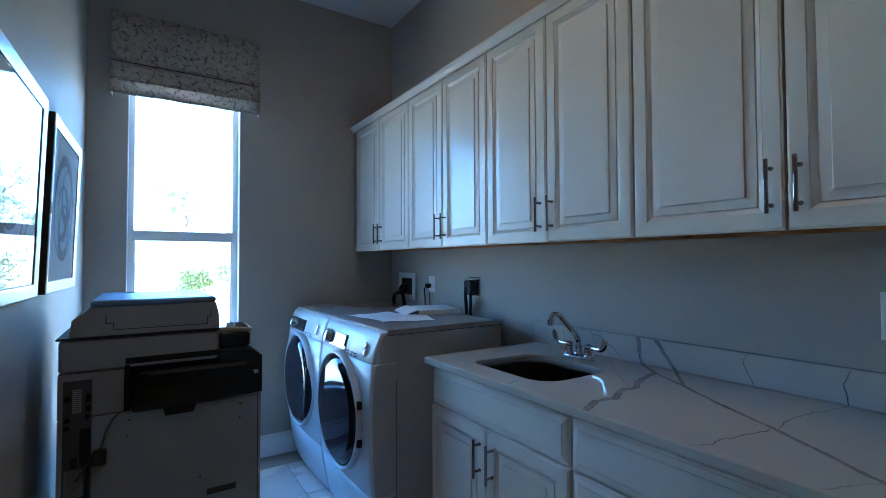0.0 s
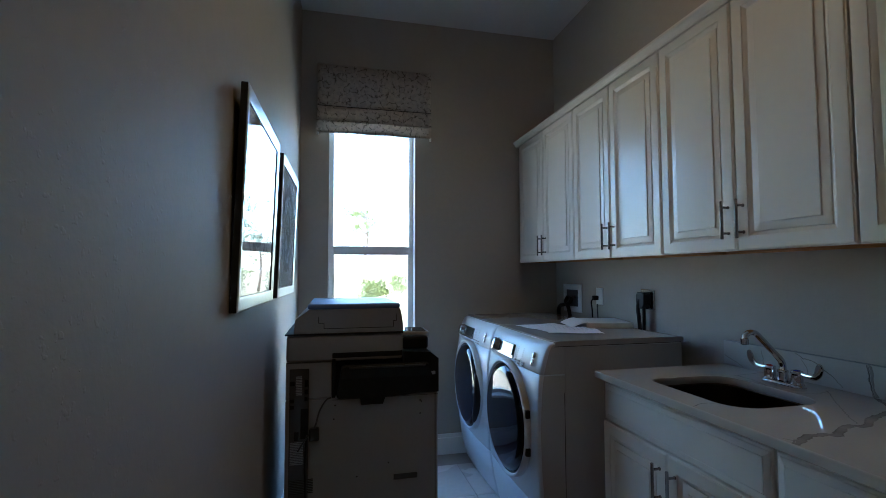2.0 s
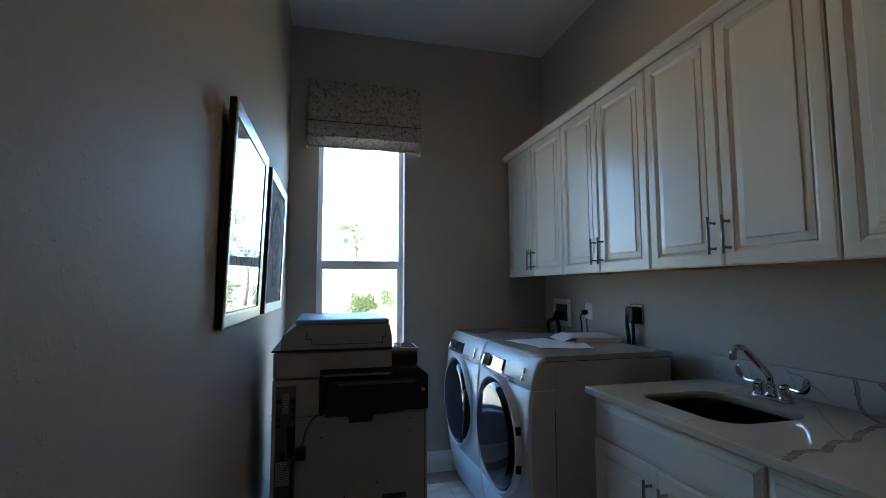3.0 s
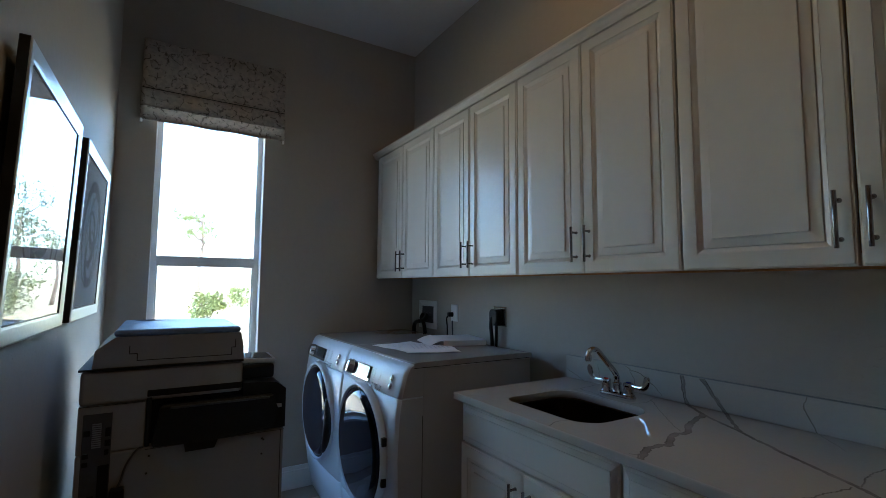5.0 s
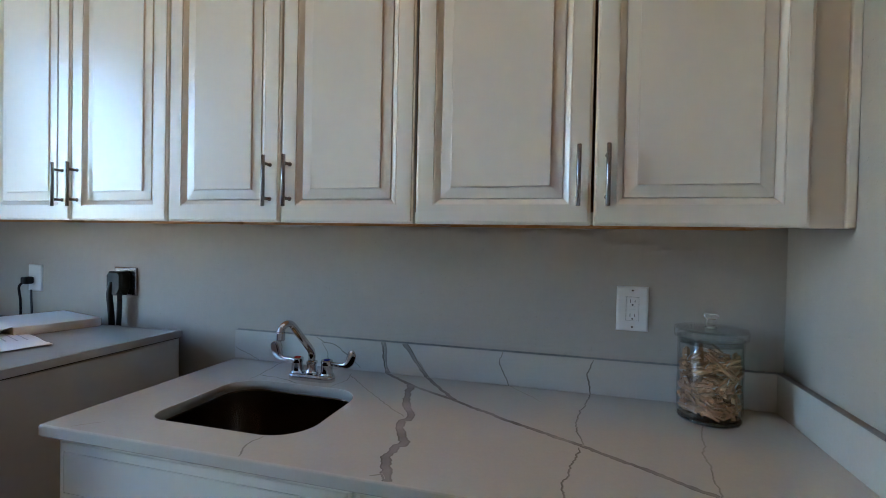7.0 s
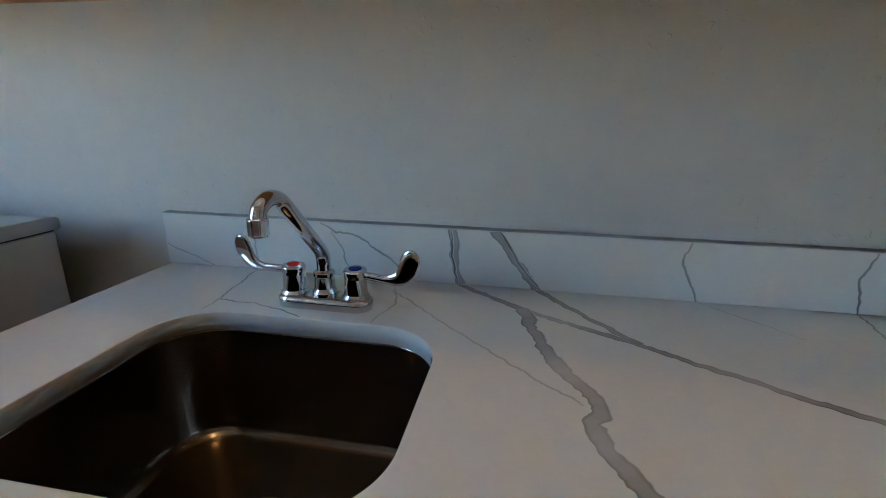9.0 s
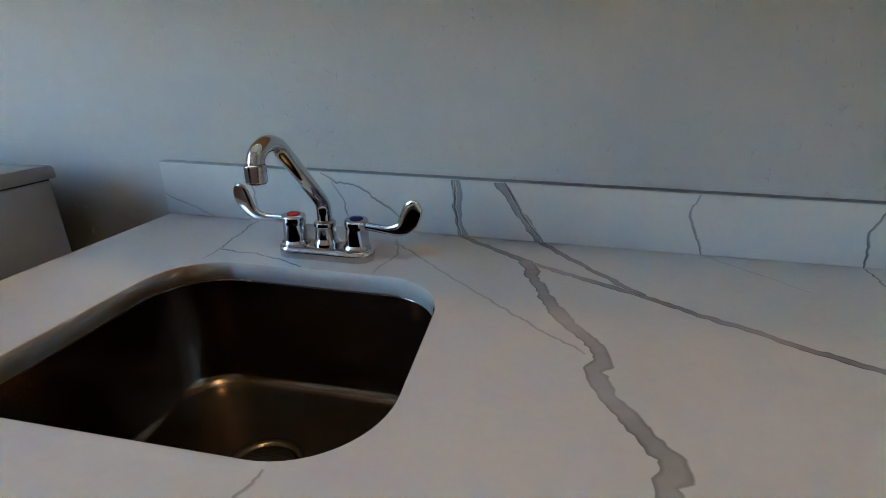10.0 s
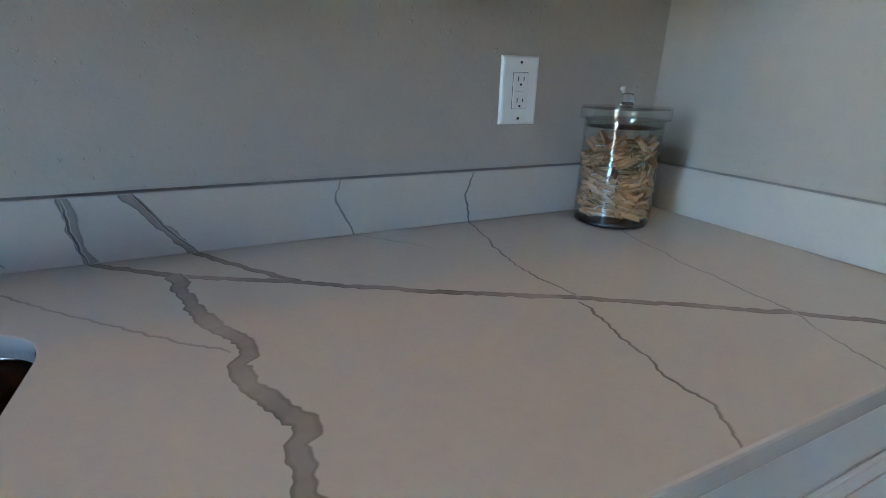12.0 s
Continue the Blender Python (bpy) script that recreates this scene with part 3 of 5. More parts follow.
def counter():
    x0, x1, y0, y1, zt, zb = 1.620, 3.3245, -0.656, -0.0005, 0.914, 0.886
    c = thing("countertop", (2.47, -0.33, zb), "white quartz worktop with grey branching veins", "countertop")
    bm = bmesh.new()
    hole = sink_outline(0.0)
    n = len(hole)

    def ring(grow, z):
        return [bm.verts.new((x, y, z)) for x, y in sink_outline(grow)]

    def outer(i, z):
        """The rectangle's rim, one point for every point of the basin's outline."""
        pts = []
        for k in range(n):
            hx, hy = hole[k]
            cx, cy = (SX0 + SX1) / 2, (SY0 + SY1) / 2
            dx, dy = hx - cx, hy - cy
            ts = []
            if dx > 0: ts.append((x1 - i - cx) / dx)
            if dx < 0: ts.append((x0 + i - cx) / dx)
            if dy > 0: ts.append((y1 - cy) / dy)
            if dy < 0: ts.append((y0 + i - cy) / dy)
            t = min(ts)
            pts.append([cx + dx * t, cy + dy * t])
        for cxr, cyr in ((x0 + i, y0 + i), (x1 - i, y0 + i), (x0 + i, y1), (x1 - i, y1)):
            k = min(range(n), key=lambda q: (pts[q][0] - cxr) ** 2 + (pts[q][1] - cyr) ** 2)
            pts[k] = [cxr, cyr]
        return [bm.verts.new((px, py, z)) for px, py in pts]

    rows = [ring(0.0, zb), ring(0.0, zt - 0.0018), ring(0.0005, zt - 0.0005), ring(0.0018, zt), outer(0.004, zt), outer(0.0012, zt - 0.0012), outer(0.0, zt - 0.004), outer(0.0, zb + 0.003), outer(0.002, zb)]
    rows.append(rows[0])
    for k, (a, b) in enumerate(zip(rows, rows[1:])):
        for i in range(n):
            f = bm.faces.new((a[i], a[(i + 1) % n], b[(i + 1) % n], b[i]))
            f.smooth = k < 2
    bmesh.ops.recalc_face_normals(bm, faces=bm.faces)
    part("slab", bm, QUARTZ, c)
    back = part("backsplash", boxed(1.620, -0.020, 0.9145, 3.3045, -0.0008, 1.016, bevel=0.0015), QUARTZ, c)
    side = part("side_splash", boxed(3.305, -0.655, 0.9145, 3.3243, -0.0008, 1.016, bevel=0.0015), QUARTZ, c)

    # Dark strips: shade and dark reflections on the upper edges, put into the colour.
    part("top_edge", boxed(1.6205, -0.0195, 1.0162, 3.3040, -0.0009, 1.0172), EDGE_SHADE, back, "upper edge strip, darkened for shade and reflection")
    part("top_edge", boxed(3.3055, -0.6545, 1.0162, 3.3240, -0.0009, 1.0172), EDGE_SHADE, side, "upper edge strip, darkened for shade and reflection")

    def vein(pts, half, wob, seed, strength=1.0, up=True, core=0.74, parent=c):
        """A ragged vein on the stone's face, soft at its rims."""
        line = []
        for (ax, ay), (bx, by) in zip(pts, pts[1:]):
            m = max(2, int(math.hypot(bx - ax, by - ay) / 0.003))
            line += [(ax + (bx - ax) * k / m, ay + (by - ay) * k / m) for k in range(m)]
        line.append(pts[-1])
        bmv = bmesh.new()
        lay = bmv.verts.layers.float.new("vein")
        prev = None
        for i, (px, py) in enumerate(line):
            qx, qy = line[min(i + 4, len(line) - 1)]
            rx, ry = line[max(i - 4, 0)]
            ln = math.hypot(qx - rx, qy - ry) or 1
            nx, ny = -(qy - ry) / ln, (qx - rx) / ln
            s = i * 0.003
            half_k = half * (0.85 if half < 0.003 else 0.9)
            if half < 0.003:
                half_k *= 1 + 0.8 * max(0, noise.noise(Vector((s * 60, seed, 21))))
            mid = wob * (noise.noise(Vector((s * 28, seed, 0))) + 0.6 * noise.noise(Vector((s * 90, seed, 3))) + (0.35 * noise.noise(Vector((s * 240, seed, 4))) if half < 0.003 else 0))
            fade = min(1, (i + 2) / 8, (len(line) - i + 1) / 8) if half < 0.003 else 1
            le = half_k * (1 + 0.55 * noise.noise(Vector((s * 45, seed, 5))) + 0.35 * noise.noise(Vector((s * 130, seed, 6)))) * fade
            re = half_k * (1 + 0.55 * noise.noise(Vector((s * 45, seed, 8))) + 0.35 * noise.noise(Vector((s * 130, seed, 9)))) * fade
            st = strength * (0.78 + 0.35 * noise.noise(Vector((s * 16, seed, 12))) + 0.08 * noise.noise(Vector((s * 90, seed, 14))))
            row = []
            for o, v in ((-le - 0.0012, 0), (-le, 1.0), (-le * 0.6, core), (re * 0.5, core * 0.97), (re, 0.88), (re + 0.0022, 0)):
                u, w = px + nx * (mid + o), py + ny * (mid + o)
                if up:
                    u, w = min(max(u, 1.621), 3.304), min(max(w, -0.6515), -0.0202)
                else:
                    w = min(max(w, 0.9148), 1.0149)
                q = bmv.verts.new((u, w, 0.9142 + seed * 0.00002) if up else (u, -0.0202 - seed * 0.00002, w))
                q[lay] = max(0, v * st)
                row.append(q)
            if prev:
                for k in range(5):
                    bmv.faces.new((prev[k], prev[k + 1], row[k + 1], row[k]))
            prev = row
        bmesh.ops.recalc_face_normals(bmv, faces=bmv.faces)
        part("vein", bmv, QUARTZ, parent, "grey vein in the stone")

    vein([(2.206, -0.02), (2.322, -0.111), (2.478, -0.199), (2.698, -0.333), (2.808, -0.388), (3.028, -0.527), (3.11, -0.588), (3.18, -0.652)], 0.0056, 0.0035, 1.5)
    vein([(2.343, -0.02), (2.390, -0.085), (2.43, -0.140), (2.478, -0.196)], 0.0055, 0.003, 7.5)
    vein([(2.322, -0.108), (2.331, -0.160), (2.350, -0.232), (2.375, -0.292), (2.401, -0.333), (2.402, -0.366), (2.392, -0.380), (2.404, -0.424), (2.420, -0.455), (2.440, -0.485), (2.437, -0.500), (2.427, -0.510), (2.431, -0.535), (2.428, -0.560), (2.440, -0.600), (2.464, -0.652)], 0.0100, 0.0025, 3.5, core=0.70)
    vein([(2.427, -0.642), (2.445, -0.630), (2.456, -0.645)], 0.0022, 0.002, 5.5, 0.9)
    vein([(2.837, -0.02), (2.824, -0.10), (2.800, -0.20), (2.796, -0.297), (2.808, -0.388)], 0.0010, 0.005, 11.5, 0.9, core=1)
    vein([(2.800, -0.398), (2.785, -0.47), (2.771, -0.547), (2.771, -0.607), (2.740, -0.651)], 0.0011, 0.006, 13.5, 0.95, core=1)
    vein([(3.105, -0.10), (3.087, -0.195), (3.050, -0.35), (3.038, -0.52), (3.014, -0.561), (2.980, -0.651)], 0.0008, 0.005, 15.5, 0.6, core=1)
    vein([(2.602, -0.02), (2.648, -0.07), (2.708, -0.135)], 0.0006, 0.003, 17.5, 0.4, core=1)
    vein([(2.098, -0.075), (2.190, -0.169), (2.280, -0.255), (2.388, -0.352)], 0.0009, 0.004, 19.5, 0.5, core=1)
    vein([(1.814, -0.02), (1.828, -0.11), (1.836, -0.172), (1.834, -0.212)], 0.0009, 0.004, 21.5, 0.75, core=1)
    vein([(1.836, -0.170), (1.90, -0.176), (1.955, -0.190), (1.995, -0.204)], 0.0010, 0.005, 23.5, 0.85, core=1)
    vein([(2.104, -0.206), (2.120, -0.13), (2.10, -0.06)], 0.0008, 0.003, 25.5, 0.6, core=1)
    vein([(2.137, -0.556), (2.130, -0.60), (2.149, -0.652)], 0.0011, 0.004, 27.5, 0.85, core=1)
    vein([(1.70, -0.645), (1.745, -0.60)], 0.0006, 0.004, 28.5, 0.4, core=1)
    vein([(2.195, 1.018), (2.197, 0.965), (2.207, 0.915)], 0.0074, 0.002, 31.5, up=False, parent=back)
    vein([(2.264, 1.018), (2.303, 0.965), (2.343, 0.915)], 0.0070, 0.003, 33.5, up=False, parent=back)
    vein([(2.190, 1.016), (2.194, 0.965), (2.205, 0.915)], 0.0013, 0.003, 47.5, 1.2, up=False, core=1, parent=back)
    vein([(2.275, 1.016), (2.309, 0.965), (2.348, 0.915)], 0.0010, 0.003, 49.5, 1.1, up=False, core=1, parent=back)
    vein([(2.583, 1.0145), (2.572, 0.985), (2.584, 0.958), (2.602, 0.915)], 0.0011, 0.004, 35.5, 0.9, up=False, core=1, parent=back)
    vein([(2.844, 1.0145), (2.828, 0.972), (2.837, 0.915)], 0.0012, 0.003, 37.5, 1.0, up=False, core=1, parent=back)
    vein([(1.949, 1.0145), (1.976, 0.996), (2.019, 0.993), (2.084, 0.954), (2.112, 0.924)], 0.0009, 0.004, 39.5, 0.85, up=False, core=1, parent=back)
    vein([(1.969, 1.0), (1.989, 0.965), (2.001, 0.93)], 0.0007, 0.004, 41.5, 0.7, up=False, core=1, parent=back)
    vein([(1.806, 1.0), (1.820, 0.93)], 0.0008, 0.004, 43.5, 0.7, up=False, core=1, parent=back)
    vein([(1.624, 0.954), (1.68, 0.932), (1.722, 0.917)], 0.0007, 0.003, 45.5, 0.65, up=False, core=1, parent=back)


counter()


def sink():
    s = thing("sink", ((SX0 + SX1) / 2, (SY0 + SY1) / 2, 0.70), "undermount stainless steel sink with a round drain", "sink")
    rows = []
    for g, z in ((0.018, 0.8855), (0.004, 0.8852), (0.0035, 0.880), (0.001, 0.80), (-0.003, 0.737), (-0.0055, 0.724), (-0.010, 0.7145), (-0.017, 0.7085), (-0.026, 0.7062), (-0.034, 0.7055), (-0.060, 0.7045)):
        rows.append([(x, y, z) for x, y in sink_outline(g)])
    bm = loft(bmesh.new(), rows, caps=False)
    last = [v for v in bm.verts if abs(v.co.z - 0.7045) < 1e-5]
    cx, cy = 2.008, -0.385
    n = len(last)
    inner = [bm.verts.new((cx + 0.046 * math.cos(a), cy + 0.046 * math.sin(a), 0.7040)) for a in (math.atan2(v.co.y - cy, v.co.x - cx) for v in last)]
    for i in range(n):
        f = bm.faces.new((last[i], last[(i + 1) % n], inner[(i + 1) % n], inner[i]))
        f.smooth = True
    bmesh.ops.recalc_face_normals(bm, faces=bm.faces)
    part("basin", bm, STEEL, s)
    d = part("drain", turned(bmesh.new(), [(0.052, 0.7052), (0.056, 0.707), (0.050, 0.709), (0.042, 0.706), (0.038, 0.696), (0.036, 0.685), (0.001, 0.684)], (cx, cy, 0)), STEEL, s, "steel drain ring")
    part("strainer", turned(bmesh.new(), [(0.030, 0.686), (0.031, 0.690), (0.010, 0.693), (0.006, 0.700), (0.001, 0.701)], (cx, cy, 0)), BLACKP, d)


sink()


# ---- faucet ----
def faucet():
    bx, by, z = 2.0135, -0.156, 0.9144
    f = thing("faucet", (bx, by, z), "chrome two-handle faucet with wrist blade levers and swivel spout", "faucet")

    def plate(g, h):
        pts = []
        for sx, a0 in ((1, -90), (-1, 90)):
            for i in range(13):
                a = radians(a0 + 180 * i / 12)
                pts.append((bx + sx * 0.053 + (0.024 + g) * math.cos(a), by + (0.024 + g) * math.sin(a), z + h))
        return pts

    part("base_plate", loft(bmesh.new(), [plate(0, 0), plate(0, 0.012), plate(-0.002, 0.016), plate(-0.004, 0.0178), plate(-0.009, 0.0188)]), CHROME, f)
    part("spout_collar", turned(bmesh.new(), [(0.0195, 0.018), (0.0195, 0.024), (0.0165, 0.030), (0.0150, 0.048), (0.0168, 0.050), (0.0168, 0.056), (0.0125, 0.059)], (bx, by, z), seg=32, hold=0.0008), CHROME, f)
    tip = Vector((bx - 0.0125, by - 0.146, 0))
    sp = part("spout", tube(bmesh.new(), [(bx, by, z + 0.055), (bx, by - 0.001, z + 0.076), (bx - 0.0005, by - 0.010, z + 0.094), (bx - 0.002, by - 0.048, z + 0.131), (bx - 0.004, by - 0.084, z + 0.167),
                                          (bx - 0.006, by - 0.105, z + 0.186), (bx - 0.0085, by - 0.126, z + 0.190), (bx - 0.0115, by - 0.142, z + 0.180), (tip.x, tip.y, z + 0.162)], 0.0108, 18,
                                    radii=lambda t: 0.0112 - 0.0012 * t), CHROME, f)
    part("aerator", turned(bmesh.new(), [(0.0112, 0.171), (0.0126, 0.169), (0.0126, 0.150), (0.0115, 0.148), (0.009, 0.150), (0.001, 0.151)], (tip.x, tip.y, z), seg=28, hold=0.0008), CHROME, sp)
    for s, cap, nm in ((-1, RED, "red hot-water cap"), (1, BLUE, "blue cold-water cap")):
        hx = bx + s * 0.0508
        hb = part("handle_hub", turned(bmesh.new(), [(0.0215, 0.0165), (0.0215, 0.021), (0.0185, 0.024), (0.0172, 0.050), (0.0184, 0.054), (0.0184, 0.061), (0.0168, 0.0638), (0.0098, 0.0642)], (hx, by, z), seg=28, hold=0.0008), CHROME, f)
        part("index_cap", turned(bmesh.new(), [(0.0102, 0.0636), (0.0102, 0.0652), (0.0088, 0.0661), (0.001, 0.0664)], (hx, by, z), seg=24), cap, hb, nm)
        # a flat blade that sweeps outwards and turns up into a paddle
        path = smooth_points([(0.010, 0, 0.055), (0.034, 0, 0.0540), (0.054, 0, 0.0535), (0.071, 0, 0.0570), (0.083, 0, 0.068), (0.090, 0, 0.083), (0.096, 0, 0.103)], 6)
        bm = bmesh.new()
        rings = []
        for i, p in enumerate(path):
            t = i / (len(path) - 1)
            q0, q1 = path[max(i - 1, 0)], path[min(i + 1, len(path) - 1)]
            d = (q1 - q0).normalized()
            nrm = Vector((-d.z, 0, d.x))
            w = 0.0066 + 0.0092 * min(1, max(0, (t - 0.30) / 0.42))
            if t > 0.86:
                w *= math.sqrt(max(0.05, 1 - ((t - 0.86) / 0.145) ** 2))
            th = 0.0045 - 0.0022 * t
            ring = []
            for k in range(14):
                a = 2 * math.pi * k / 14
                v = p + Vector((0, th * math.cos(a), 0)) + nrm * w * math.sin(a)
                ring.append((hx + s * v.x, by + v.y - (0.20 if s > 0 else -0.12) * v.x, z + v.z))
            rings.append(ring)
        loft(bm, rings)
        part("lever", bm, CHROME, hb)
    return f


faucet()


# ---- outlets ----
def wall_plate(name, x0, x1, z0, z1, label, material=PLATE):
    o = thing(name, ((x0 + x1) / 2, 0, (z0 + z1) / 2), label, "outlet")
    rows = [(0, -0.0004), (0, -0.003), (0.003, -0.006), (0.0065, -0.007)]
    part("cover_plate", loft(bmesh.new(), [[(x0 + i, y, z0 + i), (x1 - i, y, z0 + i), (x1 - i, y, z1 - i), (x0 + i, y, z1 - i)] for i, y in rows], smooth=False), material, o)
    return o


g = wall_plate("wall_outlet", 2.904, 2.989, 1.103, 1.230, "white ground-fault outlet in a large cover plate above the counter")
gx, gz = 2.9465, 1.1665
ins = part("outlet_insert", boxed(gx - 0.0168, -0.0095, gz - 0.0335, gx + 0.0168, -0.0068, gz + 0.0335, bevel=0.0015), PLATE, g)
part("insert_joint", boxed(gx - 0.0173, -0.0073, gz - 0.0340, gx + 0.0173, -0.0069, gz + 0.0340), SLOT, g)
for sgn in (1, -1):
    cz = gz + sgn * 0.020
    for dx, h in ((-0.0063, 0.0045), (0.0063, 0.0035)):
        part("slot", boxed(gx + dx - 0.0009, -0.0099, cz + 0.002 - h, gx + dx + 0.0009, -0.0094, cz + 0.002 + h), SLOT, ins)
    part("ground_slot", turned(bmesh.new(), [(0.0024, -0.0094), (0.0024, -0.0099)], (gx, 0, cz - 0.0085), axis="y", seg=10), SLOT, ins)
for dz in (0.004, -0.004):
    part("test_button", boxed(gx - 0.0085, -0.0107, gz + dz - 0.0028, gx + 0.0085, -0.0093, gz + dz + 0.0028, bevel=0.0006), PLATE, ins)
for dz in (0.052, -0.052):
    part("screw", turned(bmesh.new(), [(0.0028, -0.0068), (0.0028, -0.0076), (0.001, -0.008)], (gx, 0, gz + dz), axis="y", seg=10), NICKEL, g)

o = wall_plate("wall_outlet", 0.573, 0.650, 1.105, 1.215, "white outlet with a black plug in it above the washer")
cord = thing("power_cord", (0.60, -0.02, 1.02), "thin black power cord plugged into the outlet", "power cord")
part("plug", boxed(0.585, -0.045, 1.135, 0.613, -0.008, 1.165, bevel=0.006), BLACKP, cord)
part("cable", tube(bmesh.new(), [(0.598, -0.035, 1.145), (0.590, -0.050, 1.125), (0.590, -0.045, 1.07), (0.585, -0.04, 1.0), (0.582, -0.035, 0.90)], 0.0045, 10), BLACKP, cord)
part("cable", tube(bmesh.new(), [(0.612, -0.02, 1.110), (0.628, -0.03, 1.075), (0.632, -0.03, 1.02), (0.632, -0.03, 0.92)], 0.004, 10), DARKG, cord)

o = wall_plate("wall_outlet", 1.040, 1.152, 1.111, 1.221, "steel dryer outlet plate on the wall behind the dryer", NICKEL)
dc = thing("dryer_cord", (1.09, -0.03, 1.1), "heavy black dryer cord with a squarish plug", "power cord")
part("plug", loft(bmesh.new(), [[(1.089 + hw * sx * (0.72 if sz < -0.5 else 0.90 if abs(sx) == 1 and abs(sz) == 1 else 1), y, 1.160 + hh * sz) for sx, sz in ((-0.8, -1), (0.8, -1), (1, -0.45), (1, 0.75), (0.75, 1), (-0.75, 1), (-1, 0.75), (-1, -0.45))] for y, hw, hh in ((-0.0078, 0.034, 0.044), (-0.012, 0.037, 0.047), (-0.044, 0.036, 0.046), (-0.052, 0.030, 0.040))], smooth=False), BLACKP, dc)
part("cable", tube(bmesh.new(), [(1.078, -0.045, 1.165), (1.074, -0.052, 1.12), (1.076, -0.048, 1.06), (1.078, -0.045, 1.0), (1.078, -0.04, 0.86)], 0.011, 12), BLACKP, dc)
part("cable", tube(bmesh.new(), [(1.100, -0.035, 1.15), (1.112, -0.042, 1.10), (1.108, -0.040, 1.04), (1.100, -0.035, 1.0), (1.098, -0.035, 0.86)], 0.009, 12), BLACKP, dc)

vb = thing("washer_box", (0.257, 0, 1.13), "recessed white washer supply box with a dark opening", "supply box")
bm = bmesh.new()
X0, X1, Z0, Z1 = 0.130, 0.385, 1.032, 1.232
rows = [(0, -0.0004), (0, -0.007), (0.004, -0.010), (0.038, -0.010), (0.040, -0.004), (0.041, -0.0008)]
loft(bm, [[(X0 + i, y, Z0 + i), (X1 - i, y, Z0 + i), (X1 - i, y, Z1 - i), (X0 + i, y, Z1 - i)] for i, y in rows], smooth=False, caps=False)
part("box_frame", bm, PLATE, vb)
part("box_back", boxed(X0 + 0.040, -0.003, Z0 + 0.040, X1 - 0.040, -0.0006, Z1 - 0.040), DARKG, vb, "dark box interior")
for x in (0.225, 0.292):
    part("valve", turned(bmesh.new(), [(0.012, -0.002), (0.012, -0.018), (0.018, -0.020), (0.018, -0.028), (0.004, -0.030)], (x, 0, 1.135), axis="y", seg=14), DARKG, vb)
hose = thing("washer_hose", (0.2, -0.03, 1.0), "black rubber washer hoses curving down behind the washer", "hose")
part("hose_run", tube(bmesh.new(), [(0.292, -0.026, 1.135), (0.290, -0.045, 1.10), (0.235, -0.055, 1.085), (0.165, -0.055, 1.070), (0.130, -0.050, 1.03), (0.125, -0.040, 0.94)], 0.0145, 12), BLACKP, hose)
part("hose_run", tube(bmesh.new(), [(0.225, -0.026, 1.135), (0.240, -0.050, 1.105), (0.285, -0.055, 1.070), (0.292, -0.048, 1.02), (0.290, -0.035, 0.93)], 0.0135, 12), BLACKP, hose)


